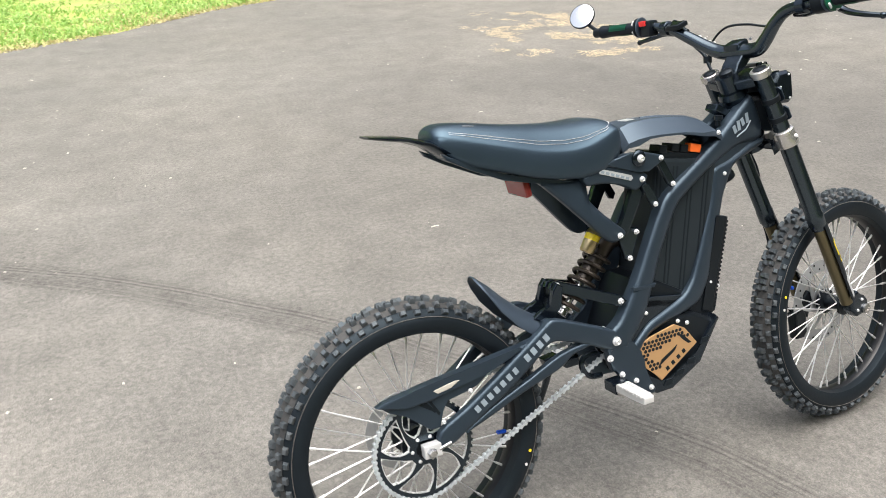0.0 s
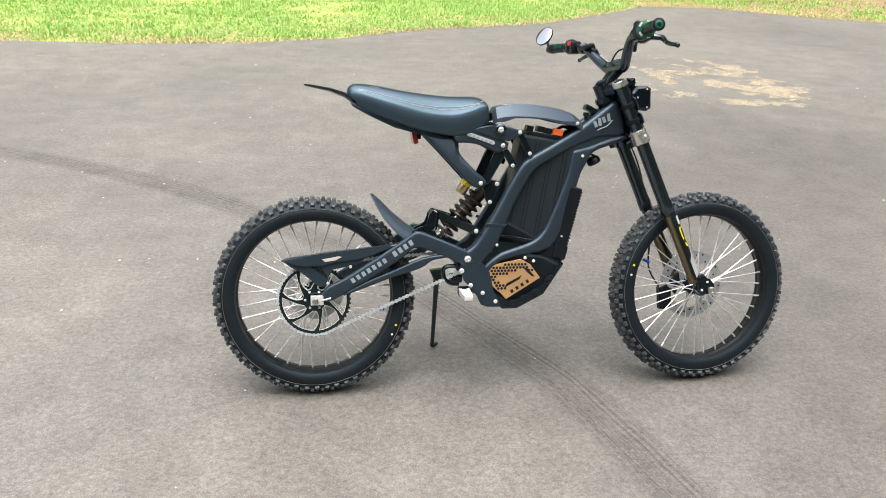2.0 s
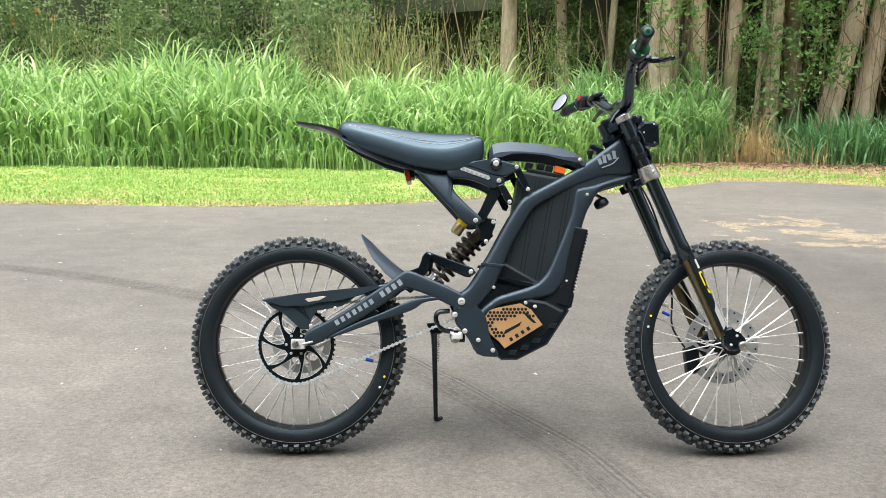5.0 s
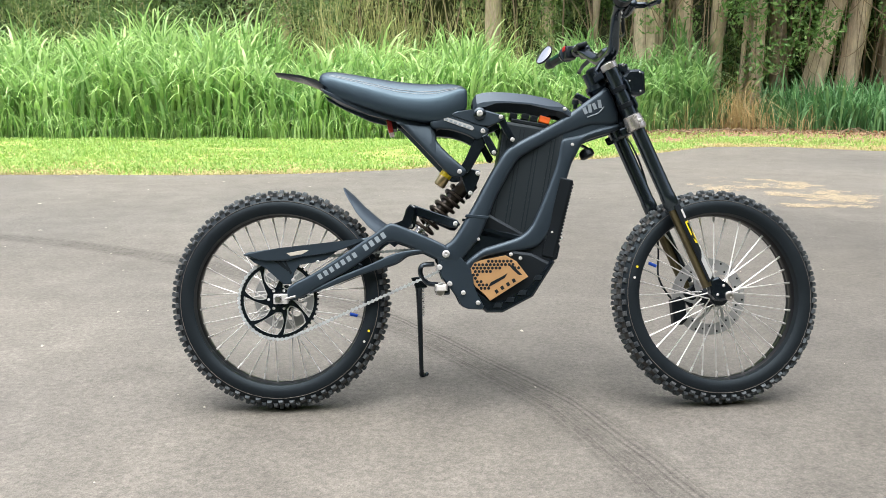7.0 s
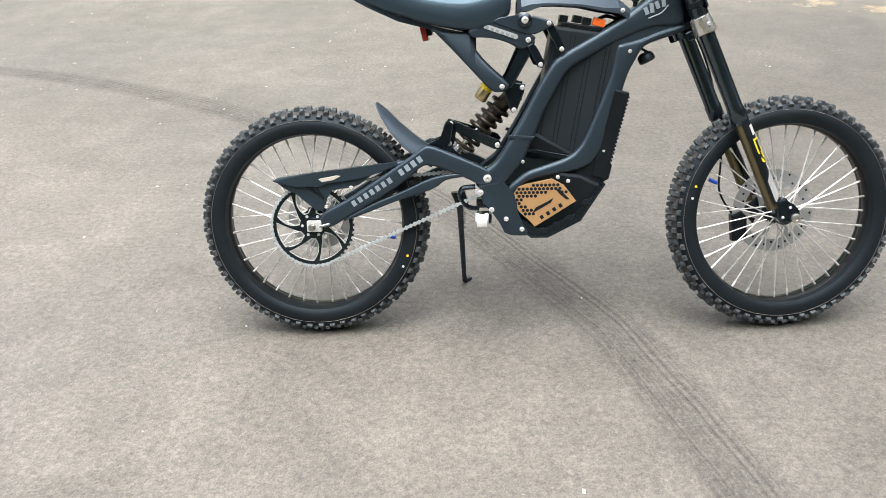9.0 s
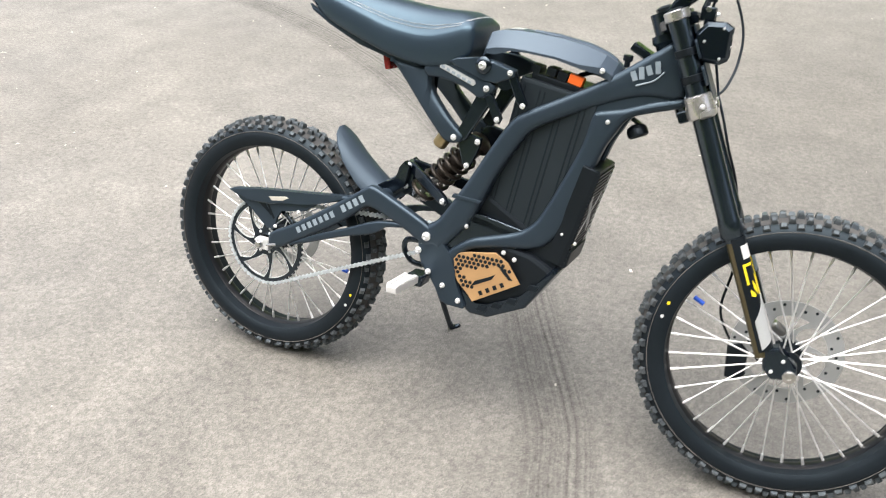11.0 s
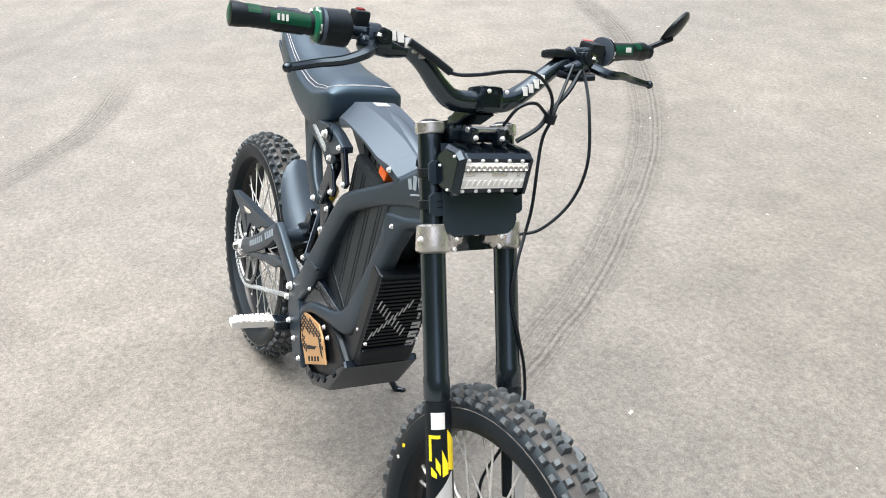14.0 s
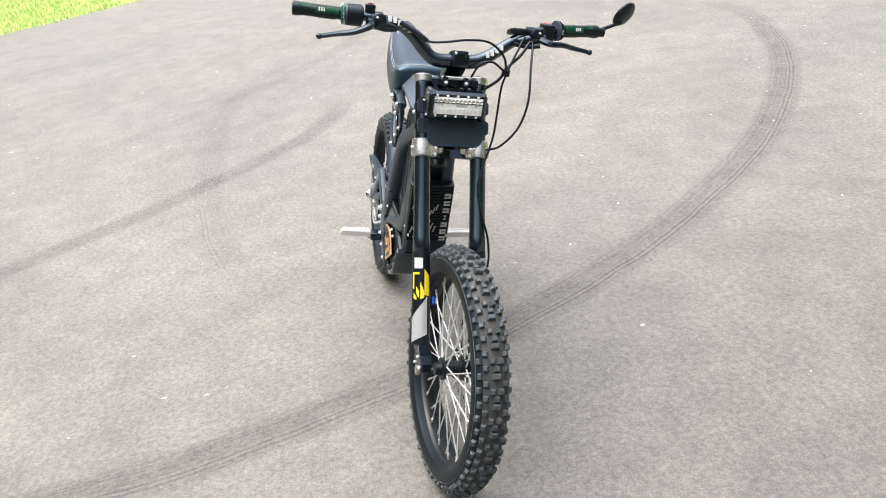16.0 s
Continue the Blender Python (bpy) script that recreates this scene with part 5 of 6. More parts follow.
bm.transform(place)
part("lid", bm, PLAST, battery)
part("plug", box((.765, -.042, .818), (.032, .022, .020), .003, (0, 15, 0)), ORANGE, battery, "bright orange power plug")
for x, z in ((.675, .83), (.71, .828), (.735, .822)):
    part("connector", box((x, -.03, z), (.022, .04, .018), .003, (0, 12, 0)), PLAST, battery)
part("plug_cable", tube([(.765, -.03, .826), (.79, -.01, .834), (.82, 0, .825)], .005, 8, 5), PLAST, battery)

cover = empty("battery_cover", bike)
sec = []
for x, zt, w, wt, lip in ((.556, .880, .058, .034, .004), (.566, .896, .068, .038, .010), (.590, .902, .072, .038, .015), (.622, .904, .073, .036, .006), (.66, .903, .074, .033, .005), (.72, .898, .074, .028, .005), (.775, .888, .072, .022, .008), (.815, .874, .067, .017, .014), (.840, .860, .058, .013, .014), (.850, .850, .046, .010, .008)):
    t, low = .004, zt - .035 if x < .80 else zt - .022
    out = [(-w, low - lip), (-w, low), (-wt, zt - .001), (0, zt), (wt, zt - .001), (w, low), (w, low - lip)]
    inn = [(w - t, low - lip), (w - t, low - t), (wt, zt - .001 - t), (0, zt - t), (-wt, zt - .001 - t), (-w + t, low - t), (-w + t, low - lip)]
    sec.append([Vector((x, y, z)) for y, z in out + inn])
shell_ = loft(sec)
shell_.normal_update()
crisp(shell_)
part("cover_shell", shell_, GREYPL, cover, "faceted grey-black plastic battery cover")
part("cover_sticker", box((.612, 0, .9040), (.026, .030, .0014), .0004, (0, -2, 0)), SILVER, cover, "small silver sticker")
bm = loft([[Vector((x, -w, z)), Vector((x, -w * .55, z + .0045)), Vector((x, w * .55, z + .0045)), Vector((x, w, z))] for x, z, w in ((.650, .9015, .004), (.700, .8985, .014), (.775, .8865, .0155), (.815, .8725, .0125), (.835, .8615, .006))])
bmesh.ops.recalc_face_normals(bm, faces=bm.faces)
part("cover_spine", bm, GREYPL, cover)
for x, y, z in ((.822, -.0665, .846), (.822, .0665, .846)):
    bolt(cover, x, y, z, .007)
part("lock_knob", lathe([(0, .006), (.012, .006), (.013, .010), (.024, .010)], (.86, -.025, .855), (.862, -.028, .90), 14), PLAST, cover)
part("hinge_block", box((.885, 0, .886), (.05, .04, .018), .004, (0, 28, 0)), FRAME2, cover)

# -- seat, subframe, tail --
seat = empty("seat", bike)
SEAT = tuple((x, zt + .003, zs, zb, w) for x, zt, zs, zb, w in ((.108, .948, .944, .930, .034), (.113, .956, .948, .922, .046), (.128, .963, .946, .908, .057), (.159, .963, .938, .886, .066), (.207, .956, .924, .866, .074), (.27, .944, .906, .845, .083), (.334, .934, .888, .825, .087), (.398, .927, .879, .812, .090), (.446, .925, .881, .809, .092), (.49, .925, .893, .818, .091), (.515, .920, .902, .832, .088), (.530, .912, .903, .842, .084), (.5365, .904, .900, .850, .079), (.539, .897, .894, .860, .074)))


def seat_top(u, zt, zs):
    return zt - (zt - zs) * (u / .92) ** 4


dense = smooth_line([Vector(q[:3]) for q in SEAT], 4), smooth_line([Vector((q[0], q[3], q[4])) for q in SEAT], 4)
sec = []
for (x, zt, zs), (_, zb, w) in zip(*dense):
    h = zs - zb
    half = [(u * w, seat_top(u, zt, zs)) for u in (0, .2, .4, .55, .68, .79, .87, .92)]
    half += [(.945 * w, zs - .0022), (.965 * w, zs - .007), (.985 * w, zs - .25 * h), (1.0 * w, zs - .55 * h), (.985 * w, zs - .8 * h), (.95 * w, zs - .94 * h), (.88 * w, zb), (.5 * w, zb - .002)]
    ring = half + [(0, zb - .002)] + [(-y, z) for y, z in reversed(half[1:])]
    sec.append([Vector((x, y, z)) for y, z in ring])
ob = part("cushion", loft(sec), VINYL, seat, "dark grey vinyl motocross seat with pale stitching")
for u in (.835, .875):
    pts = []
    for x in np.linspace(.14, .505, 14):
        zt, zs, w = (float(np.interp(x, [q[0] for q in SEAT], [q[k] for q in SEAT])) for k in (1, 2, 4))
        pts.append(Vector((x, -u * w, seat_top(u, zt, zs) + .0006)))
    front = []
    for y in np.linspace(-.062, .062, 9):
        x = .519 + .05 * (u - .835) + (.005 if abs(y) < .05 else 0)
        zt, zs, w = (float(np.interp(x, [q[0] for q in SEAT], [q[k] for q in SEAT])) for k in (1, 2, 4))
        front.append(Vector((x, y, seat_top(abs(y) / w, zt, zs) + .0006)))
    other = [Vector((q.x, -q.y, q.z)) for q in reversed(pts)]
    part("stitching", tube(pts + front + other, .0007, 5, 5), STITCH, seat, "pale double stitching")
for k in range(4):
    part("print_bar", box((.190 + .002 * k, -.036 + .020 * k, .9588 - .0006 * abs(2 * k - 3)), (.026, .0125, .0012), 0, (0, 9, 0)), STITCH, seat)

sub_part = empty("subframe", bike)
rail = [(.115, .912), (.16, .889), (.21, .864), (.27, .842), (.335, .822), (.40, .807), (.45, .80), (.45, .792), (.40, .797), (.335, .812), (.25, .834), (.17, .872), (.125, .897)]
yarm = [(.335, .816), (.40, .806), (.452, .806), (.442, .790), (.452, .752), (.50, .700), (.532, .672), (.53, .657), (.514, .65), (.486, .655), (.44, .703), (.385, .762), (.345, .803)]
arch = [(.43, .808), (.452, .816), (.48, .829), (.52, .820), (.594, .792), (.597, .776), (.585, .766), (.565, .757), (.535, .772), (.495, .785), (.46, .789), (.44, .79)]
pair("subframe_rail", prism(rail, -.062, -.048, .003), FRAME, sub_part, "charcoal rail under the seat")
pair("subframe_strut", beam(yarm, -.082, -.058, .009, lambda x, z: .02 * max(0, (z - .7) / .12)), FRAME, sub_part, "charcoal forged subframe strut")
pair("subframe_arch", beam(arch, -.084, -.060, .006), FRAME, sub_part)
part("seat_pan", prism([(.12, .915), (.17, .884), (.27, .842), (.40, .808), (.45, .802), (.51, .83), (.50, .845), (.40, .83), (.2, .88)], -.05, .05, .004), PLAST, sub_part)
pair("seat_bracket", (prism([(.48, .828), (.51, .838), (.552, .842), (.595, .839), (.643, .825), (.644, .813), (.60, .793), (.57, .798)], -.088, -.062, .004)), FRAME, sub_part)
pair("hinge_cap", (lathe([(0, .018), (.004, .018), (.008, .013)], (.573, -.088, .829), (.573, -1, .829), 20)), FRAME2, sub_part)
part("side_sticker", prism([(.470, .8235), (.553, .7945), (.557, .787), (.551, .782), (.470, .8115)], -.0862, -.0838, 0), SILVER, sub_part, "silver sticker with dark print")
for k in range(6):
    part("lettering_bar", box((.478 + .0128 * k, -.0866, .8140 - .0049 * k), (.0085, .0008, .0055), 0, (0, 20, 0)), GREYTXT, sub_part)
pair("rear_strut", (prism([(.57, .79), (.60, .775), (.595, .755), (.54, .66), (.515, .655), (.512, .672), (.535, .70)], -.078, -.062, .004)), FRAME2, sub_part)
pair("short_link", (prism([(.578, .765), (.592, .772), (.602, .764), (.625, .722), (.618, .708), (.605, .712), (.598, .728)], -.086, -.078, .003)), FRAME2, sub_part)
pair("front_link", (prism([(.628, .826), (.642, .824), (.676, .758), (.666, .746), (.654, .756), (.626, .812)], -.084, -.074, .003)), FRAME2, sub_part)
pair("shock_mount", (prism([(.515, .668), (.545, .675), (.575, .668), (.572, .648), (.552, .60), (.54, .595), (.533, .606)], -.070, -.058, .003)), FRAME2, sub_part)
for x, y, z, r in ((.514, -.083, .664, .0085), (.567, -.071, .66, .008), (.545, -.071, .603, .008), (.582, -.085, .780, .0085), (.634, -.089, .820, .0075), (.667, -.085, .755, .0075), (.613, -.087, .718, .0075), (.573, -.0955, .829, .011)):
    bolt(sub_part, x, y, z, r)
sec = []
for x, z, w, t in ((.176, .893, .062, .012), (.135, .912, .060, .014), (.10, .936, .054, .012), (.055, .951, .044, .009), (.0, .961, .034, .006), (-.022, .9645, .028, .004)):
    sec.append([Vector((x, -w, z)), Vector((x, -w * .8, z + t * .4)), Vector((x, 0, z + t * .15)), Vector((x, w * .8, z + t * .4)), Vector((x, w, z)), Vector((x, w * .9, z - t * .6)), Vector((x, 0, z - t)), Vector((x, -w * .9, z - t * .6))])
part("tail_fender", loft(sec), FRAME2, sub_part, "slim pointed black tail fender")

lamp_ = empty("tail_light", bike)
part("lens", box((.314, 0, .803), (.016, .086, .040), .005, (0, -12, 0)), RED, lamp_, "red tail light lens")
part("bracket", box((.326, 0, .812), (.016, .05, .03), .003), PLAST, lamp_)

# -- pegs and stand --
peg_b = empty("footpegs", bike)
for s in (-1, 1):
    part("peg_bracket", box((.462, s * .104, .325), (.04, .05, .026), .005), FRAME2, peg_b)
    bm = prism([(-.017, -.008), (-.017, .008), (.017, .008), (.017, -.008)], .0, .100, .003)
    bm.transform(Matrix.Translation((.458, s * .127 - (.100 if s < 0 else 0), .331)))
    for v in bm.verts:
        far = (abs(v.co.y) - .127) / .100
        v.co.x = .458 + (v.co.x - .458) * (1 - .25 * max(0, far)) - .002 * far
        v.co.z += .002 * far
    part("footpeg", bm, PEG, peg_b, "raw aluminium serrated footpeg")
    for k in range(7):
        for e in (-.012, .012):
            y = .137 + .0125 * k
            part("tooth", box((.456 + e * (1 - .02 * k) - .0003 * k, s * y, .3395 + .0002 * k), (.009, .0098, .006), .001), PEG, peg_b)
    part("peg_pin", rod((.455, s * .117, .32), (.455, s * .137, .322), .012), ALU, peg_b)
stand = empty("kickstand", bike)
part("stand_leg", tube([(.392, .078, .345), (.395, .10, .29), (.400, .258, .046)], [.0125, .0090, .0070], 10, 4), FRAME2, stand)
part("stand_foot", tube([(.400, .253, .058), (.401, .260, .045), (.406, .268, .0395), (.414, .276, .0405), (.420, .281, .0465)], [.0075, .0085, .0088, .0080, .0050], 10, 4), FRAME2, stand, "hooked black stand foot")
part("stand_bracket", prism([(.37, .36), (.41, .365), (.42, .33), (.385, .325)], .06, .09, .003), FRAME2, stand)
part("stand_spring", tube([Vector((.405 + .006 * math.cos(k * 1.2), .092 + .0008 * k + .006 * math.sin(k * 1.2), .335 - .0016 * k)) for k in range(60)], .0012, 5, 0), STEEL, stand)
part("brake_pedal_guard", tube([(.44, -.06, .40), (.405, -.06, .395), (.40, -.06, .37), (.42, -.06, .345), (.45, -.06, .34)], .007, 8, 5), FRAME2, stand)

# -- front fork --
fork = steered("front_fork")
FWD = Vector((math.cos(RAKE), 0, math.sin(RAKE)))


def leg_at(z, s):
    return Vector((1.016 + (.80 - z) * math.tan(RAKE), s * .076, z))


def shell(s, z0, z1, a0, a1, r0, r1, material, name, parent, label="", slope0=0.0, slope1=0.0, n=10, m=8, thick=.0028):
    """A bowed patch round a fork leg: a is degrees from straight ahead, outwards positive; slopes tilt its ends."""
    rows = []
    for i in range(m + 1):
        for k in range(n + 1):
            a = radians(a0 + (a1 - a0) * k / n)
            zz0, zz1 = z0 + slope0 * (k / n - .5), z1 + slope1 * (k / n - .5)
            z = zz0 + (zz1 - zz0) * i / m
            out = FWD * math.cos(a) + Vector((0, s, 0)) * math.sin(a)
            r = r0 + (r1 - r0) * i / m
            rows.append((leg_at(z, s) + out * r, leg_at(z, s) + out * (r - thick)))
    bm = bmesh.new()
    a = [bm.verts.new(p) for p, _ in rows]
    b = [bm.verts.new(q) for _, q in rows]
    w = n + 1
    for i in range(m):
        for k in range(n):
            bm.faces.new((a[i * w + k], a[i * w + k + 1], a[(i + 1) * w + k + 1], a[(i + 1) * w + k]))
            bm.faces.new((b[i * w + k + 1], b[i * w + k], b[(i + 1) * w + k], b[(i + 1) * w + k + 1]))
    rim = [k for k in range(w)] + [i * w + n for i in range(1, m + 1)] + [m * w + k for k in range(n - 1, -1, -1)] + [i * w for i in range(m - 1, 0, -1)]
    for p, q in zip(rim, rim[1:] + rim[:1]):
        bm.faces.new((a[p], b[p], b[q], a[q]))
    return part(name, bm, material, parent, label)


for s in (-1, 1):
    top, mid, low = leg_at(.972, s), leg_at(.548, s), leg_at(.325, s)
    d = (mid - top).length
    part("upper_tube", lathe([(0, .018), (.004, .0195), (.03, .0198), (.16, .0198), (.20, .0208), (d - .05, .0208), (d - .045, .0222), (d - .012, .0222), (d - .008, .0195), (d, .0185)], top, mid, 28), TUBEBLACK, fork, "black upper fork tube")
    part("top_cap", lathe([(-.006, .010), (-.003, .016), (.003, .018)], top, mid, 20), PLAST, fork)
    part("stanchion", lathe([(0, .016), ((low - mid).length, .016)], mid, low, 24), BRONZE, fork, "bronze-coated lower fork tube")
    part("upper_clamp", lathe([(.0, .022), (.002, .0240), (.017, .0240), (.019, .022)], leg_at(.973, s), leg_at(.5, s), 28), CLAMP, fork, "polished gunmetal upper fork clamp")
    part("lower_clamp", lathe([(.0, .022), (.003, .026), (.018, .0272), (.036, .0292), (.043, .0288), (.047, .024)], leg_at(.822, s), leg_at(.5, s), 28), CLAMP, fork, "polished gunmetal lower fork clamp")
    bolt(fork, *(leg_at(.80, s) + Vector((0, s * .0265, 0)) + FWD * .006), .0065, (0, s, 0))
    part("clamp_band", lathe([(0, .0205), (.001, .0222), (.014, .0222), (.015, .0205)], leg_at(.905, s), leg_at(.5, s), 28), PLAST, fork)
    part("clamp_band", lathe([(0, .0205), (.001, .0222), (.014, .0222), (.015, .0205)], leg_at(.858, s), leg_at(.5, s), 28), PLAST, fork)
    part("axle_foot", prism([(1.222, .345), (1.25, .352), (1.268, .330), (1.290, .318), (1.292, .298), (1.278, .286), (1.245, .282), (1.226, .30)], s * .076 - .016, s * .076 + .016, .006), FRAME2 if s < 0 else ALU, fork)
    part("axle_bolt", lathe([(0, .013), (.006, .013), (.0075, .010), (.0075, .006), (.003, .006), (.003, 0)], (1.278, s * .092, .2965), (1.278, s, .2965), 16), ALU, fork)
    for x, z in ((1.243, .300), (1.262, .326)):
        bolt(fork, x, s * .0925, z, .005, (0, s, 0))
    # guard in front of the stanchion with its stickers
    shell(s, .556, .338, -75, 100, .0228, .0248, PLAST, "fork_guard", fork, "black plastic fork guard with stickers")
    light, mark_ = (WHITE, YELLOW) if s < 0 else (GREYTXT, GREYTXT)
    shell(s, .541, .516, 5, 62, .0237, .0239, light, "sticker", fork, "white square sticker", n=5, m=2, thick=.001)
    yl = "yellow angular sticker"
    shell(s, .507, .502, 26, 74, .0240, .0241, mark_, "sticker", fork, yl, n=5, m=2, thick=.001)
    shell(s, .502, .468, 63, 74, .0240, .0244, mark_, "sticker", fork, yl, n=2, m=3, thick=.001)
    shell(s, .506, .452, -42, -6, .0242, .0246, mark_, "sticker", fork, yl, .016, .004, n=4, m=4, thick=.001)
    shell(s, .474, .446, -4, 20, .0243, .0247, mark_, "sticker", fork, yl, .022, -.004, n=3, m=3, thick=.001)
    shell(s, .468, .452, 28, 46, .0244, .0248, mark_, "sticker", fork, yl, .012, .012, n=3, m=2, thick=.001)
    shell(s, .454, .444, 44, 66, .0244, .0248, mark_, "sticker", fork, yl, .010, .004, n=3, m=2, thick=.001)
    shell(s, .424, .352, -24, 82, .0246, .0252, SILVER, "sticker", fork, "silver slanted sticker", -.052, -.020, n=7, m=5, thick=.001)
bm = prism([(.925, -.07), (.955, -.05), (.985, -.062), (.985, .062), (.955, .05), (.925, .07), (.91, .03), (.91, -.03)], -.011, .011, .004)
bm.transform(Matrix.Translation((.0, 0, .952)) @ Matrix(((1, 0, 0, 0), (0, 0, 1, 0), (0, 1, 0, 0), (0, 0, 0, 1))))
bm.transform(Matrix.Translation((0.948, 0, .952)) @ Matrix.Rotation(-RAKE, 4, "Y") @ Matrix.Translation((-.948, 0, -.952)))
part("top_yoke", bm, FRAME2, fork, "black top triple clamp")
bm = prism([(.975, -.07), (1.005, -.045), (1.012, 0), (1.005, .045), (.975, .07), (1.022, .07), (1.026, .03), (1.018, 0), (1.026, -.03), (1.022, -.07)][::-1], -.012, .012, .003)
bm.transform(Matrix.Translation((0, 0, .785)) @ Matrix(((1, 0, 0, 0), (0, 0, 1, 0), (0, 1, 0, 0), (0, 0, 0, 1))))
bm.transform(Matrix.Translation((1.01, 0, .785)) @ Matrix.Rotation(-RAKE, 4, "Y") @ Matrix.Translation((-1.01, 0, -.785)))
part("lower_yoke", bm, FRAME2, fork)
for s in (-1, 1):
    lug = leg_at(.800, s)
    bm = loft([[lug + Vector((dx * k, -s * y, dz * k)) for dx, dz in ((.018, -.018), (.026, -.008), (.026, .012), (.018, .018), (-.012, .018), (-.012, -.018))] for y, k in ((.018, 1.0), (.034, .92), (.040, .62), (.050, .55), (.053, .46))])
    bmesh.ops.recalc_face_normals(bm, faces=bm.faces)
    bm.normal_update()
    crisp(bm)
    part("clamp_lug", bm, CLAMP, fork, "polished inner half of the lower fork clamp")
    for dz in (-.009, .009):
        bolt(fork, *(lug + Vector((.0255, -s * .029, dz))), .0048, tuple(FWD), name="pinch_bolt")
part("steerer", lathe([(0, .026), (.21, .026)], Vector((.995, 0, .775)), Vector((.995, 0, .775)) + AXIS, 20), FRAME2, fork)
part("stem_nut", lathe([(0, .018), (.012, .018), (.016, .012)], Vector((.918, 0, .965)), Vector((.918, 0, .965)) + AXIS, 8), PLAST, fork)
caliper = prism([(1.158, .288), (1.186, .300), (1.203, .282), (1.205, .226), (1.19, .212), (1.164, .214)], .036, .066, .006)
part("brake_caliper", caliper, PLAST, fork, "black front brake caliper")
part("caliper_arm", prism([(1.19, .30), (1.235, .335), (1.255, .32), (1.225, .26)], .048, .060, .003), PLAST, fork)
part("brake_hose", tube([(1.042, .097, .812), (1.062, .078, .765), (1.082, .068, .71), (1.108, .083, .645), (1.124, .102, .585), (1.142, .104, .52), (1.140, .085, .44), (1.13, .066, .36), (1.155, .058, .305), (1.18, .055, .28)], .003, 7, 6), PLAST, fork)
# mounting shield between the tubes
bm = prism([(-.076, .075), (.076, .075), (.076, -.052), (.070, -.066), (.056, -.075), (-.056, -.075), (-.070, -.066), (-.076, -.052)], -.0015, .0015, .0004)
bm.transform(Matrix.Rotation(radians(90), 4, "Z"))
bm.transform(Matrix.Translation(leg_at(.872, 0) + FWD * .026 - Vector((0, -.004, 0))) @ Matrix.Rotation(-RAKE, 4, "Y"))
part("lamp_shield", bm, FRAME, fork, "flat black lamp mounting plate")
for s in (-1, 1):
    for z in (.898, .851):
        bm = prism([(-.020, -.013), (-.012, -.019), (.012, -.019), (.020, -.013), (.020, .013), (.012, .019), (-.012, .019), (-.020, .013)], -.002, .002, .0005)
        bm.transform(Matrix.Rotation(radians(90), 4, "Z"))
        bm.transform(Matrix.Translation(leg_at(z, s) + FWD * .0225) @ Matrix.Rotation(-RAKE, 4, "Y"))
        part("shield_ear", bm, FRAME, fork, "rounded charcoal plate ear clamped round a fork tube")
        # two dark bars on each solid ear give its slots their shade
        for dz in (-.0045, .0045):
            bm = box((0, 0, dz), (.0012, .013, .0022), 0)
            bm.transform(Matrix.Translation(leg_at(z, s) + FWD * .0248) @ Matrix.Rotation(-RAKE, 4, "Y"))
            part("ear_slot", bm, RUBBER_AND_SHADE, fork)

# -- headlight: an LED work lamp --
LAMP_AT = Vector((1.024, .0155, .918))
head = empty("headlight", bike, TURNED @ Matrix.Translation(LAMP_AT + Vector((-.007, -.022, .003))) @ Matrix.Diagonal((.94, 1.04, .90, 1)) @ Matrix.Translation(-LAMP_AT))
bm = prism([(.998, .902), (.998, .936), (1.012, .954), (1.044, .956), (1.054, .949), (1.054, .886), (1.044, .879), (1.012, .882)], -.042, .083, .003)
part("lamp_body", bm, FRAME2, head, "black cast LED work lamp")
cap = [(.990, .904), (.990, .936), (1.008, .959), (1.044, .961), (1.060, .951), (1.060, .884), (1.044, .874), (1.008, .877)]
mx, mz = 1.024, .918
for s in (-1, 1):
    ring = []
    for y, k in ((.063, 1.0), (.068, 1.0), (.074, .84), (.075, .78)):
        ring.append([Vector((mx + (x - mx) * k, .0155 + s * (y if s > 0 else y - .002), mz + (z - mz) * k)) for x, z in cap])
    bm = loft(ring)
    bmesh.ops.recalc_face_normals(bm, faces=bm.faces)
    bm.normal_update()
    crisp(bm)
    part("end_cap", bm, FRAME2, head, "chamfered octagonal lamp end cap")
    for x, z in ((1.046, .954), (1.046, .882), (1.006, .92)):
        bolt(head, mx + (x - mx) * .84, .0155 + s * (.0750 if s > 0 else .0730), mz + (z - mz) * .86, .0035, (0, s, 0))
for k in range(5):
    part("cooling_fin", prism([(1.000, .952), (1.000, .961), (1.036, .962), (1.040, .953)], -.036 + .026 * k, -.032 + .026 * k, 0), FRAME2, head)
part("reflector", box((1.0545, .0165, .918), (.003, .126, .048), .001), LED, head, "white LED reflector panel")
for k in range(12):
    y = -.0405 + .01036 * k
    p = Vector((1.054, y, .9330))
    part("led_cup", lathe([(.002, .0040), (.0058, .0053), (.0060, .0043), (.0024, .0016)], p, p + Vector((1, 0, 0)), 8), CHROME, head, "small bright reflector cup")
    bm = loft([[Vector((1.0555, y - w, .8955)), Vector((1.0555, y + w, .8955)), Vector((1.0555 + d, y + w * .5, .911)), Vector((1.0555 + d, y - w * .5, .911))] for w, d in ((.0050, .0012), (.0034, .0045))])
    bmesh.ops.recalc_face_normals(bm, faces=bm.faces)
    part("led_tooth", bm, LED, head)
for y, w in ((-.030, .016), (.026, .030), (.064, .008)):
    part("led_chip", box((1.0565, y, .9205), (.0016, w, .0055), .0005), CHROME, head)
part("lens_divider", box((1.0568, .0165, .9265), (.0024, .122, .0014), .0), FRAME2, head)
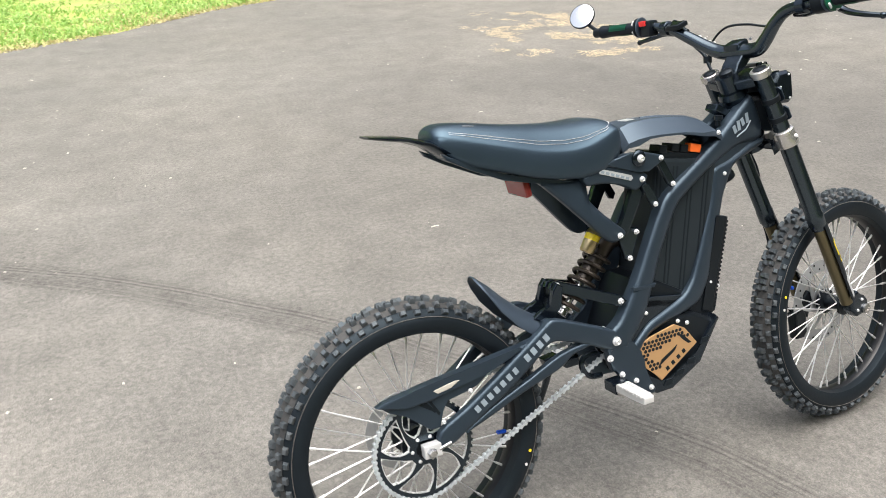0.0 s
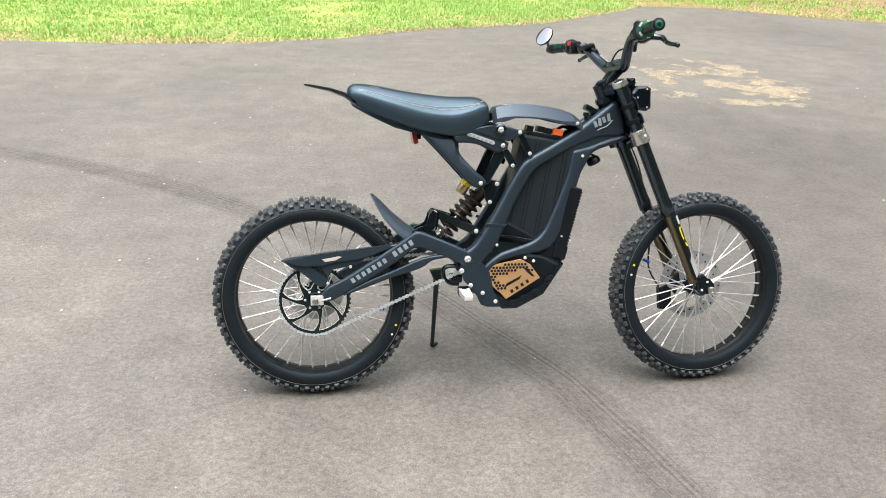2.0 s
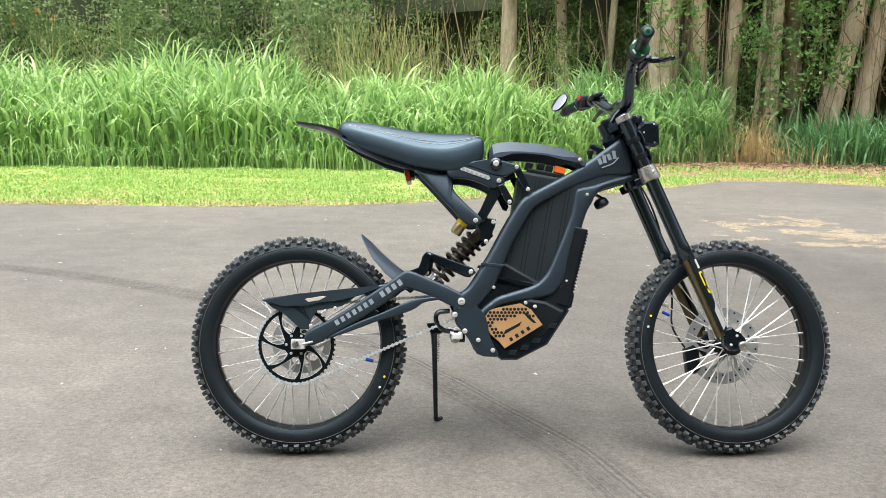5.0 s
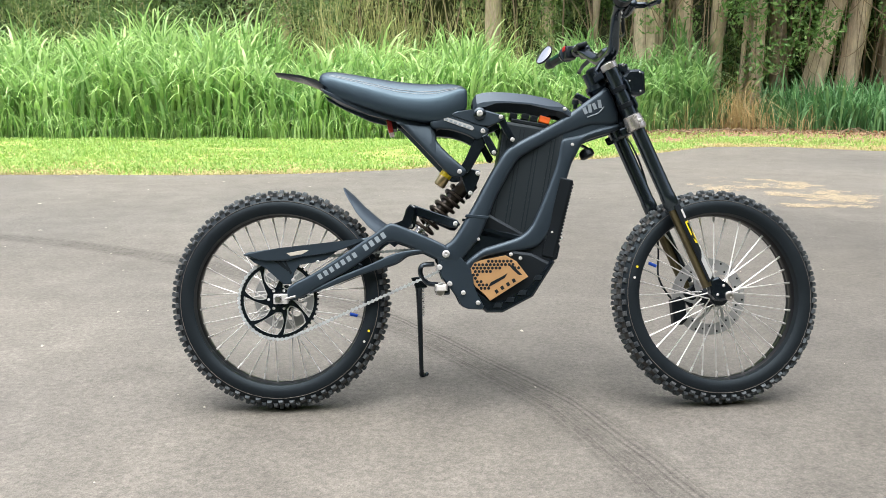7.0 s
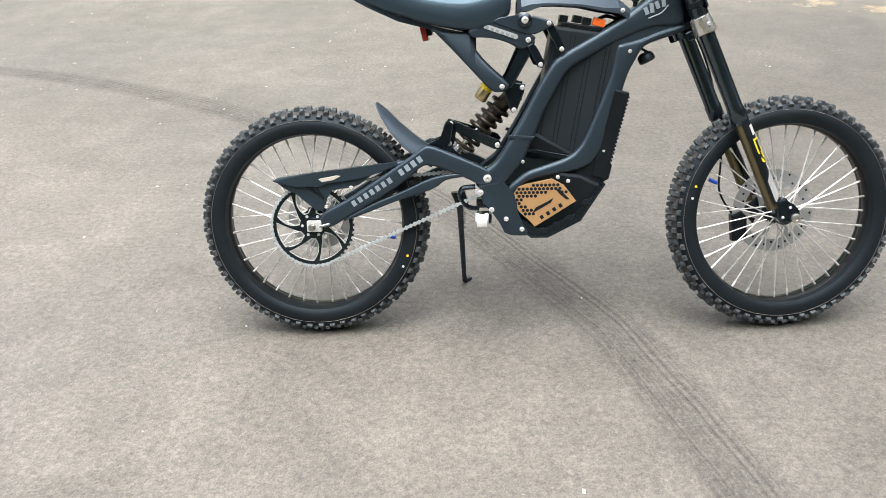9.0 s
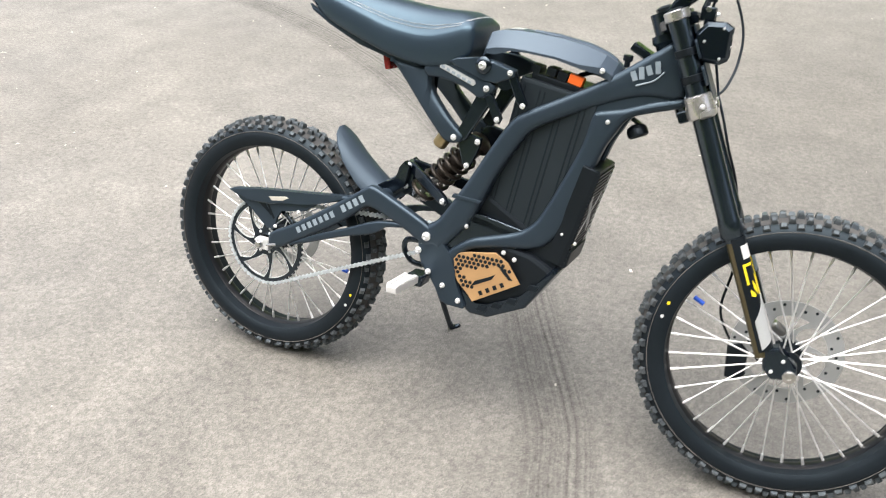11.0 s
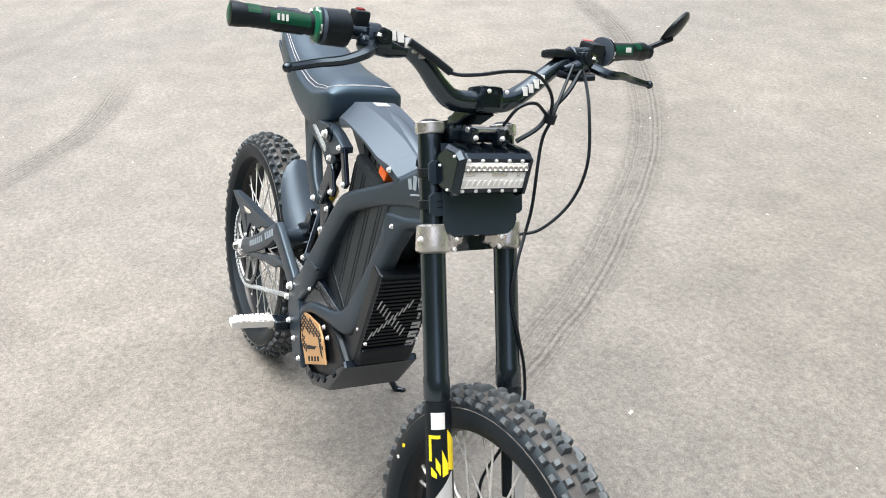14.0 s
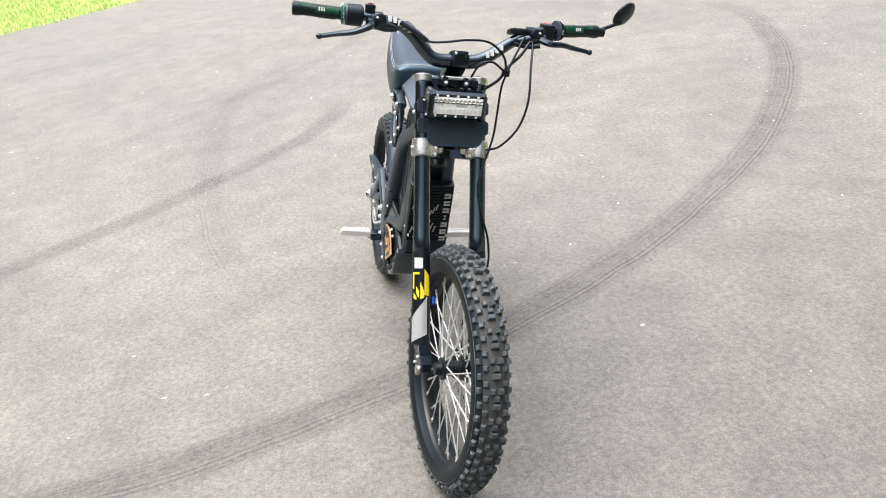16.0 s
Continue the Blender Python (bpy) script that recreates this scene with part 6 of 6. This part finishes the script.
for k in range(5):
    for z in (.946, .889):
        bolt(head, 1.0545, -.038 + .026 * k, z, .0042, (1, 0, 0))
for y in (-.012, .04):
    part("mount_lug", box((1.005, y, .975), (.03, .014, .03), .004), FRAME2, head)
    bolt(head, 1.022, y, .976, .006, (1, 0, 0))
part("mount_rod", rod((1.005, -.02, .985), (1.005, .05, .985), .006), STEEL, head)

# -- handlebar and controls --
bars = steered("handlebar")
right_half = [(.963, .0, 1.018), (.963, .052, 1.019), (.958, .082, 1.038), (.949, .122, 1.077), (.940, .166, 1.100), (.929, .25, 1.108), (.916, .32, 1.109), (.900, .407, 1.110)]
left_half = [(.963, .0, 1.018), (.963, .052, 1.020), (.957, .095, 1.038), (.946, .145, 1.068), (.937, .192, 1.093), (.929, .25, 1.106), (.916, .32, 1.109), (.900, .407, 1.110)]
OFF = -.002
SAG = .014  # the bar sits a little higher on its left
pts = [(x, OFF - y, z - SAG * y) for x, y, z in reversed(right_half[1:])] + [(x, OFF + y, z + SAG * y) for x, y, z in left_half]
part("bar", tube(pts, [.011, .0115, .0145, .0178, .0178, .0145, .0115, .011], 16, 6), TUBEBLACK, bars, "black tapered handlebar")
part("stem_block", box((.966, 0.006, 1.022), (.040, .050, .044), .009, (0, -20, 0)), FRAME2, bars)
part("riser", prism([(.915, .962), (.95, .975), (.978, 1.0), (.95, 1.012), (.93, .99)], -.026, .026, .005), FRAME2, bars)
for y in (-.018, .018):
    for x, z in ((.9935, 1.044), (.984, 1.016)):
        bolt(bars, x, y + .006, z, .0045, (1, 0, .3))


def bar_at(y):
    """The bar's centre at a distance from its middle."""
    a, half = abs(y), right_half if y < 0 else left_half
    return Vector((np.interp(a, [p[1] for p in half], [p[0] for p in half]), y + OFF, np.interp(a, [p[1] for p in half], [p[2] for p in half]) + SAG * y))


for s in (-1, 1):
    a, b = bar_at(s * .290), bar_at(s * .404)
    d = (b - a).length
    ring = [(0, .0138)]
    for k in range(10):
        ring += [(.006 + k * .0098, .0150), (.011 + k * .0098, .0158)]
    part("grip", lathe(ring + [(d - .004, .0175), (d + .006, .0175), (d + .008, .011)], a, b, 18), PLAST, bars, "black and green ribbed rubber grip")
    axis = (b - a).normalized()
    for u0, u1, turn in ((.014, .072, 25), (.084, .102, 60), (.030, .085, 150), (.018, .060, 265)):
        bm = bmesh.new()
        cols = []
        for u in (u0, u1):
            col = []
            for k in range(6):
                ang = radians(turn + 13 * k - 32)
                col.append(bm.verts.new(a + axis * u + Vector((math.cos(ang), 0, math.sin(ang))) * .0167))
            cols.append(col)
        for k in range(5):
            bm.faces.new((cols[0][k], cols[0][k + 1], cols[1][k + 1], cols[1][k]))
        bmesh.ops.solidify(bm, geom=bm.faces, thickness=.002)
        part("grip_panel", bm, GREEN, bars, "green rubber panel")
    part("grip_flange", lathe([(-.003, .021), (-.002, .0255), (.002, .0255), (.005, .017)], a, b, 22), GREEN if s < 0 else PLAST, bars)
    for k in range(3):
        f = bar_at(s * (.338 + .006 * k)) + Vector((.0160, 0, .0070))
        part("grip_print", box(f, (.0012, .0035, .009), 0, (0, -20, 0)), WHITE, bars)
    part("grip_end", lathe([(d + .0078, .0), (d + .0082, .011), (d + .0072, .0125)], a, b, 18), GREEN, bars, "green grip end disc")
    part("flange_ring", lathe([(-.012, .020), (-.011, .0262), (-.006, .0262), (-.005, .022)], a, b, 22), GREYPL, bars, "grey collar beside the grip")
    for k in range(5):
        ang = k * 1.257
        f = a + Vector((math.cos(ang) * .0225, s * .0028, math.sin(ang) * .0225))
        part("flange_print", box(f, (.005, .003, .013), .0005, (0, -math.degrees(ang), 0)), WHITE, bars)
    # lever and its perch
    c = bar_at(s * .205)
    part("lever_clamp", lathe([(-.012, .016), (-.010, .0185), (.010, .0185), (.012, .016)], c, c + Vector((0, 1, 0)), 16), FRAME2, bars)
    part("master_cylinder", lathe([(0, .008), (.003, .0125), (.050, .0135), (.056, .0120), (.068, .0095), (.080, .0060)], c + Vector((.026, s * .034, -.006)), c + Vector((.030, s * -.05, -.016)), 16), FRAME2, bars, "black brake master cylinder")
    part("reservoir_block", box(c + Vector((.026, s * .004, .000)), (.026, .040, .030), .007, (0, -18, s * 6)), FRAME2, bars)
    part("reservoir_cap", lathe([(0, .0115), (.003, .0115), (.004, .0095), (.004, .006), (.0025, .0055)], c + Vector((.036, s * .002, .008)), c + Vector((.136, s * .002, .048)), 18), PLAST, bars)
    ball = Vector((.986, s * .357, 1.073 if s > 0 else 1.056))
    part("brake_lever", tube([c + Vector((.030, s * .012, -.006)), c + Vector((.060, s * .035, -.012)), (.992, s * .275, 1.080 + s * .006), (.984, s * .312, 1.072 + s * .007), ball], [.0095, .0085, .0072, .0064, .0056], 8, 6), FRAME2, bars, "black forged brake lever")
    sph = bmesh.new()
    bmesh.ops.create_icosphere(sph, subdivisions=2, radius=.0075)
    sph.transform(Matrix.Translation(ball))
    part("lever_ball", sph, FRAME2, bars)
    bolt(bars, *(c + Vector((.040, s * .010, .008))), .005, (0, 0, 1))
c = bar_at(-.265)
part("throttle_housing", lathe([(-.020, .019), (-.017, .026), (.018, .027), (.022, .022)], c, c + Vector((0, 1, 0)), 20), PLAST, bars, "black twist throttle housing")
c = bar_at(-.225)
part("kill_switch", box(c + Vector((-.004, .0, .020)), (.022, .024, .024), .004), PLAST, bars)
part("switch_rocker", box(c + Vector((-.006, .0, .0325)), (.010, .012, .004), .0015), RED, bars, "red rocker switch")
c = bar_at(.255)
part("switch_pod", box(c + Vector((-.004, 0, -.004)), (.036, .034, .042), .006), PLAST, bars, "black switch pod with red buttons")
part("switch_rocker", box(c + Vector((-.022, .004, .010)), (.008, .022, .014), .002), REDSW, bars, "red button")
c = bar_at(.165)
part("display", box(c + Vector((-.008, .004, .020)), (.036, .050, .014), .005, (0, -18, 0)), PLAST, bars, "small dash display")
part("display_glass", box(c + Vector((-.0105, .004, .0265)), (.026, .036, .002), .0005, (0, -18, 0)), FRAME2, bars)
for y0, n in ((-.178, 5), (.082, 4)):
    for k in range(n):
        f = bar_at(y0 + .0125 * k) + Vector((.0128, 0, .008))
        part("lettering_bar", box(f, (.004, .0092, .015), 0, (0, -24, 0)), WHITE, bars)
# bar-end mirror
tip = bar_at(.407)
part("mirror_clamp", lathe([(-.012, .013), (.012, .013)], tip + Vector((-.003, .014, 0)), tip + Vector((0, 1, 0)), 12), PLAST, bars)
nrm = Vector((-.79, -.43, .45)).normalized()
mc = Vector((.898, .484, 1.168))
part("mirror_arm", tube([tip, tip + Vector((-.004, .026, .010)), mc - nrm * .008 - Vector((0, .012, .016))], .0055, 8, 4), PLAST, bars)
part("mirror_back", lathe([(-.010, .012), (-.006, .031), (.0, .0375), (.004, .0375), (.005, .0368)], mc, mc + nrm, 28), PLAST, bars, "round black bar-end mirror")
part("mirror_glass", lathe([(.0045, .0366), (.0075, .0270), (.0090, .010)], mc, mc + nrm, 28), MIRROR, bars, "convex mirror glass reflecting the sky")
# cables
for path, r in (
    ([(.975, .19, 1.085), (.985, .165, 1.05), (.99, .135, 1.02), (.988, .115, .985), (.975, .085, .955)], .0042),
    ([(.97, .175, 1.095), (.99, .145, 1.04), (1.0, .128, 1.0), (1.0, .12, .96), (1.030, .108, .86), (1.042, .097, .812)], .003),
    ([(.962, .190, 1.100), (.985, .194, 1.076), (1.03, .180, 1.03), (1.066, .173, .95), (1.069, .156, .88), (1.053, .120, .825), (1.03, .085, .805)], .003),
    ([(.985, .04, .985), (.995, .055, 1.02), (1.0, .085, 1.03), (.995, .12, 1.01)], .003),
    ([(.962, -.150, 1.100), (.976, -.115, 1.082), (.988, -.085, 1.066), (1.0, -.045, 1.070), (1.004, .01, 1.080), (1.002, .07, 1.078), (1.0, .115, 1.045), (.998, .128, 1.0)], .003),
):
    part("cable", tube(path, r, 7, 7), PLAST, bars)
part("hose_sleeve", tube([(.960, -.155, 1.102), (.974, -.118, 1.084), (.986, -.088, 1.067)], .0062, 10, 4), PLAST, bars)
part("hose_sleeve", tube([(.965, .150, 1.075), (.975, .185, 1.072), (.985, .215, 1.078)], .0062, 10, 4), PLAST, bars)
part("cable_tie", lathe([(-.008, .011), (.008, .011)], (.996, .128, 1.005), (.99, .125, .9), 12), PLAST, bars)
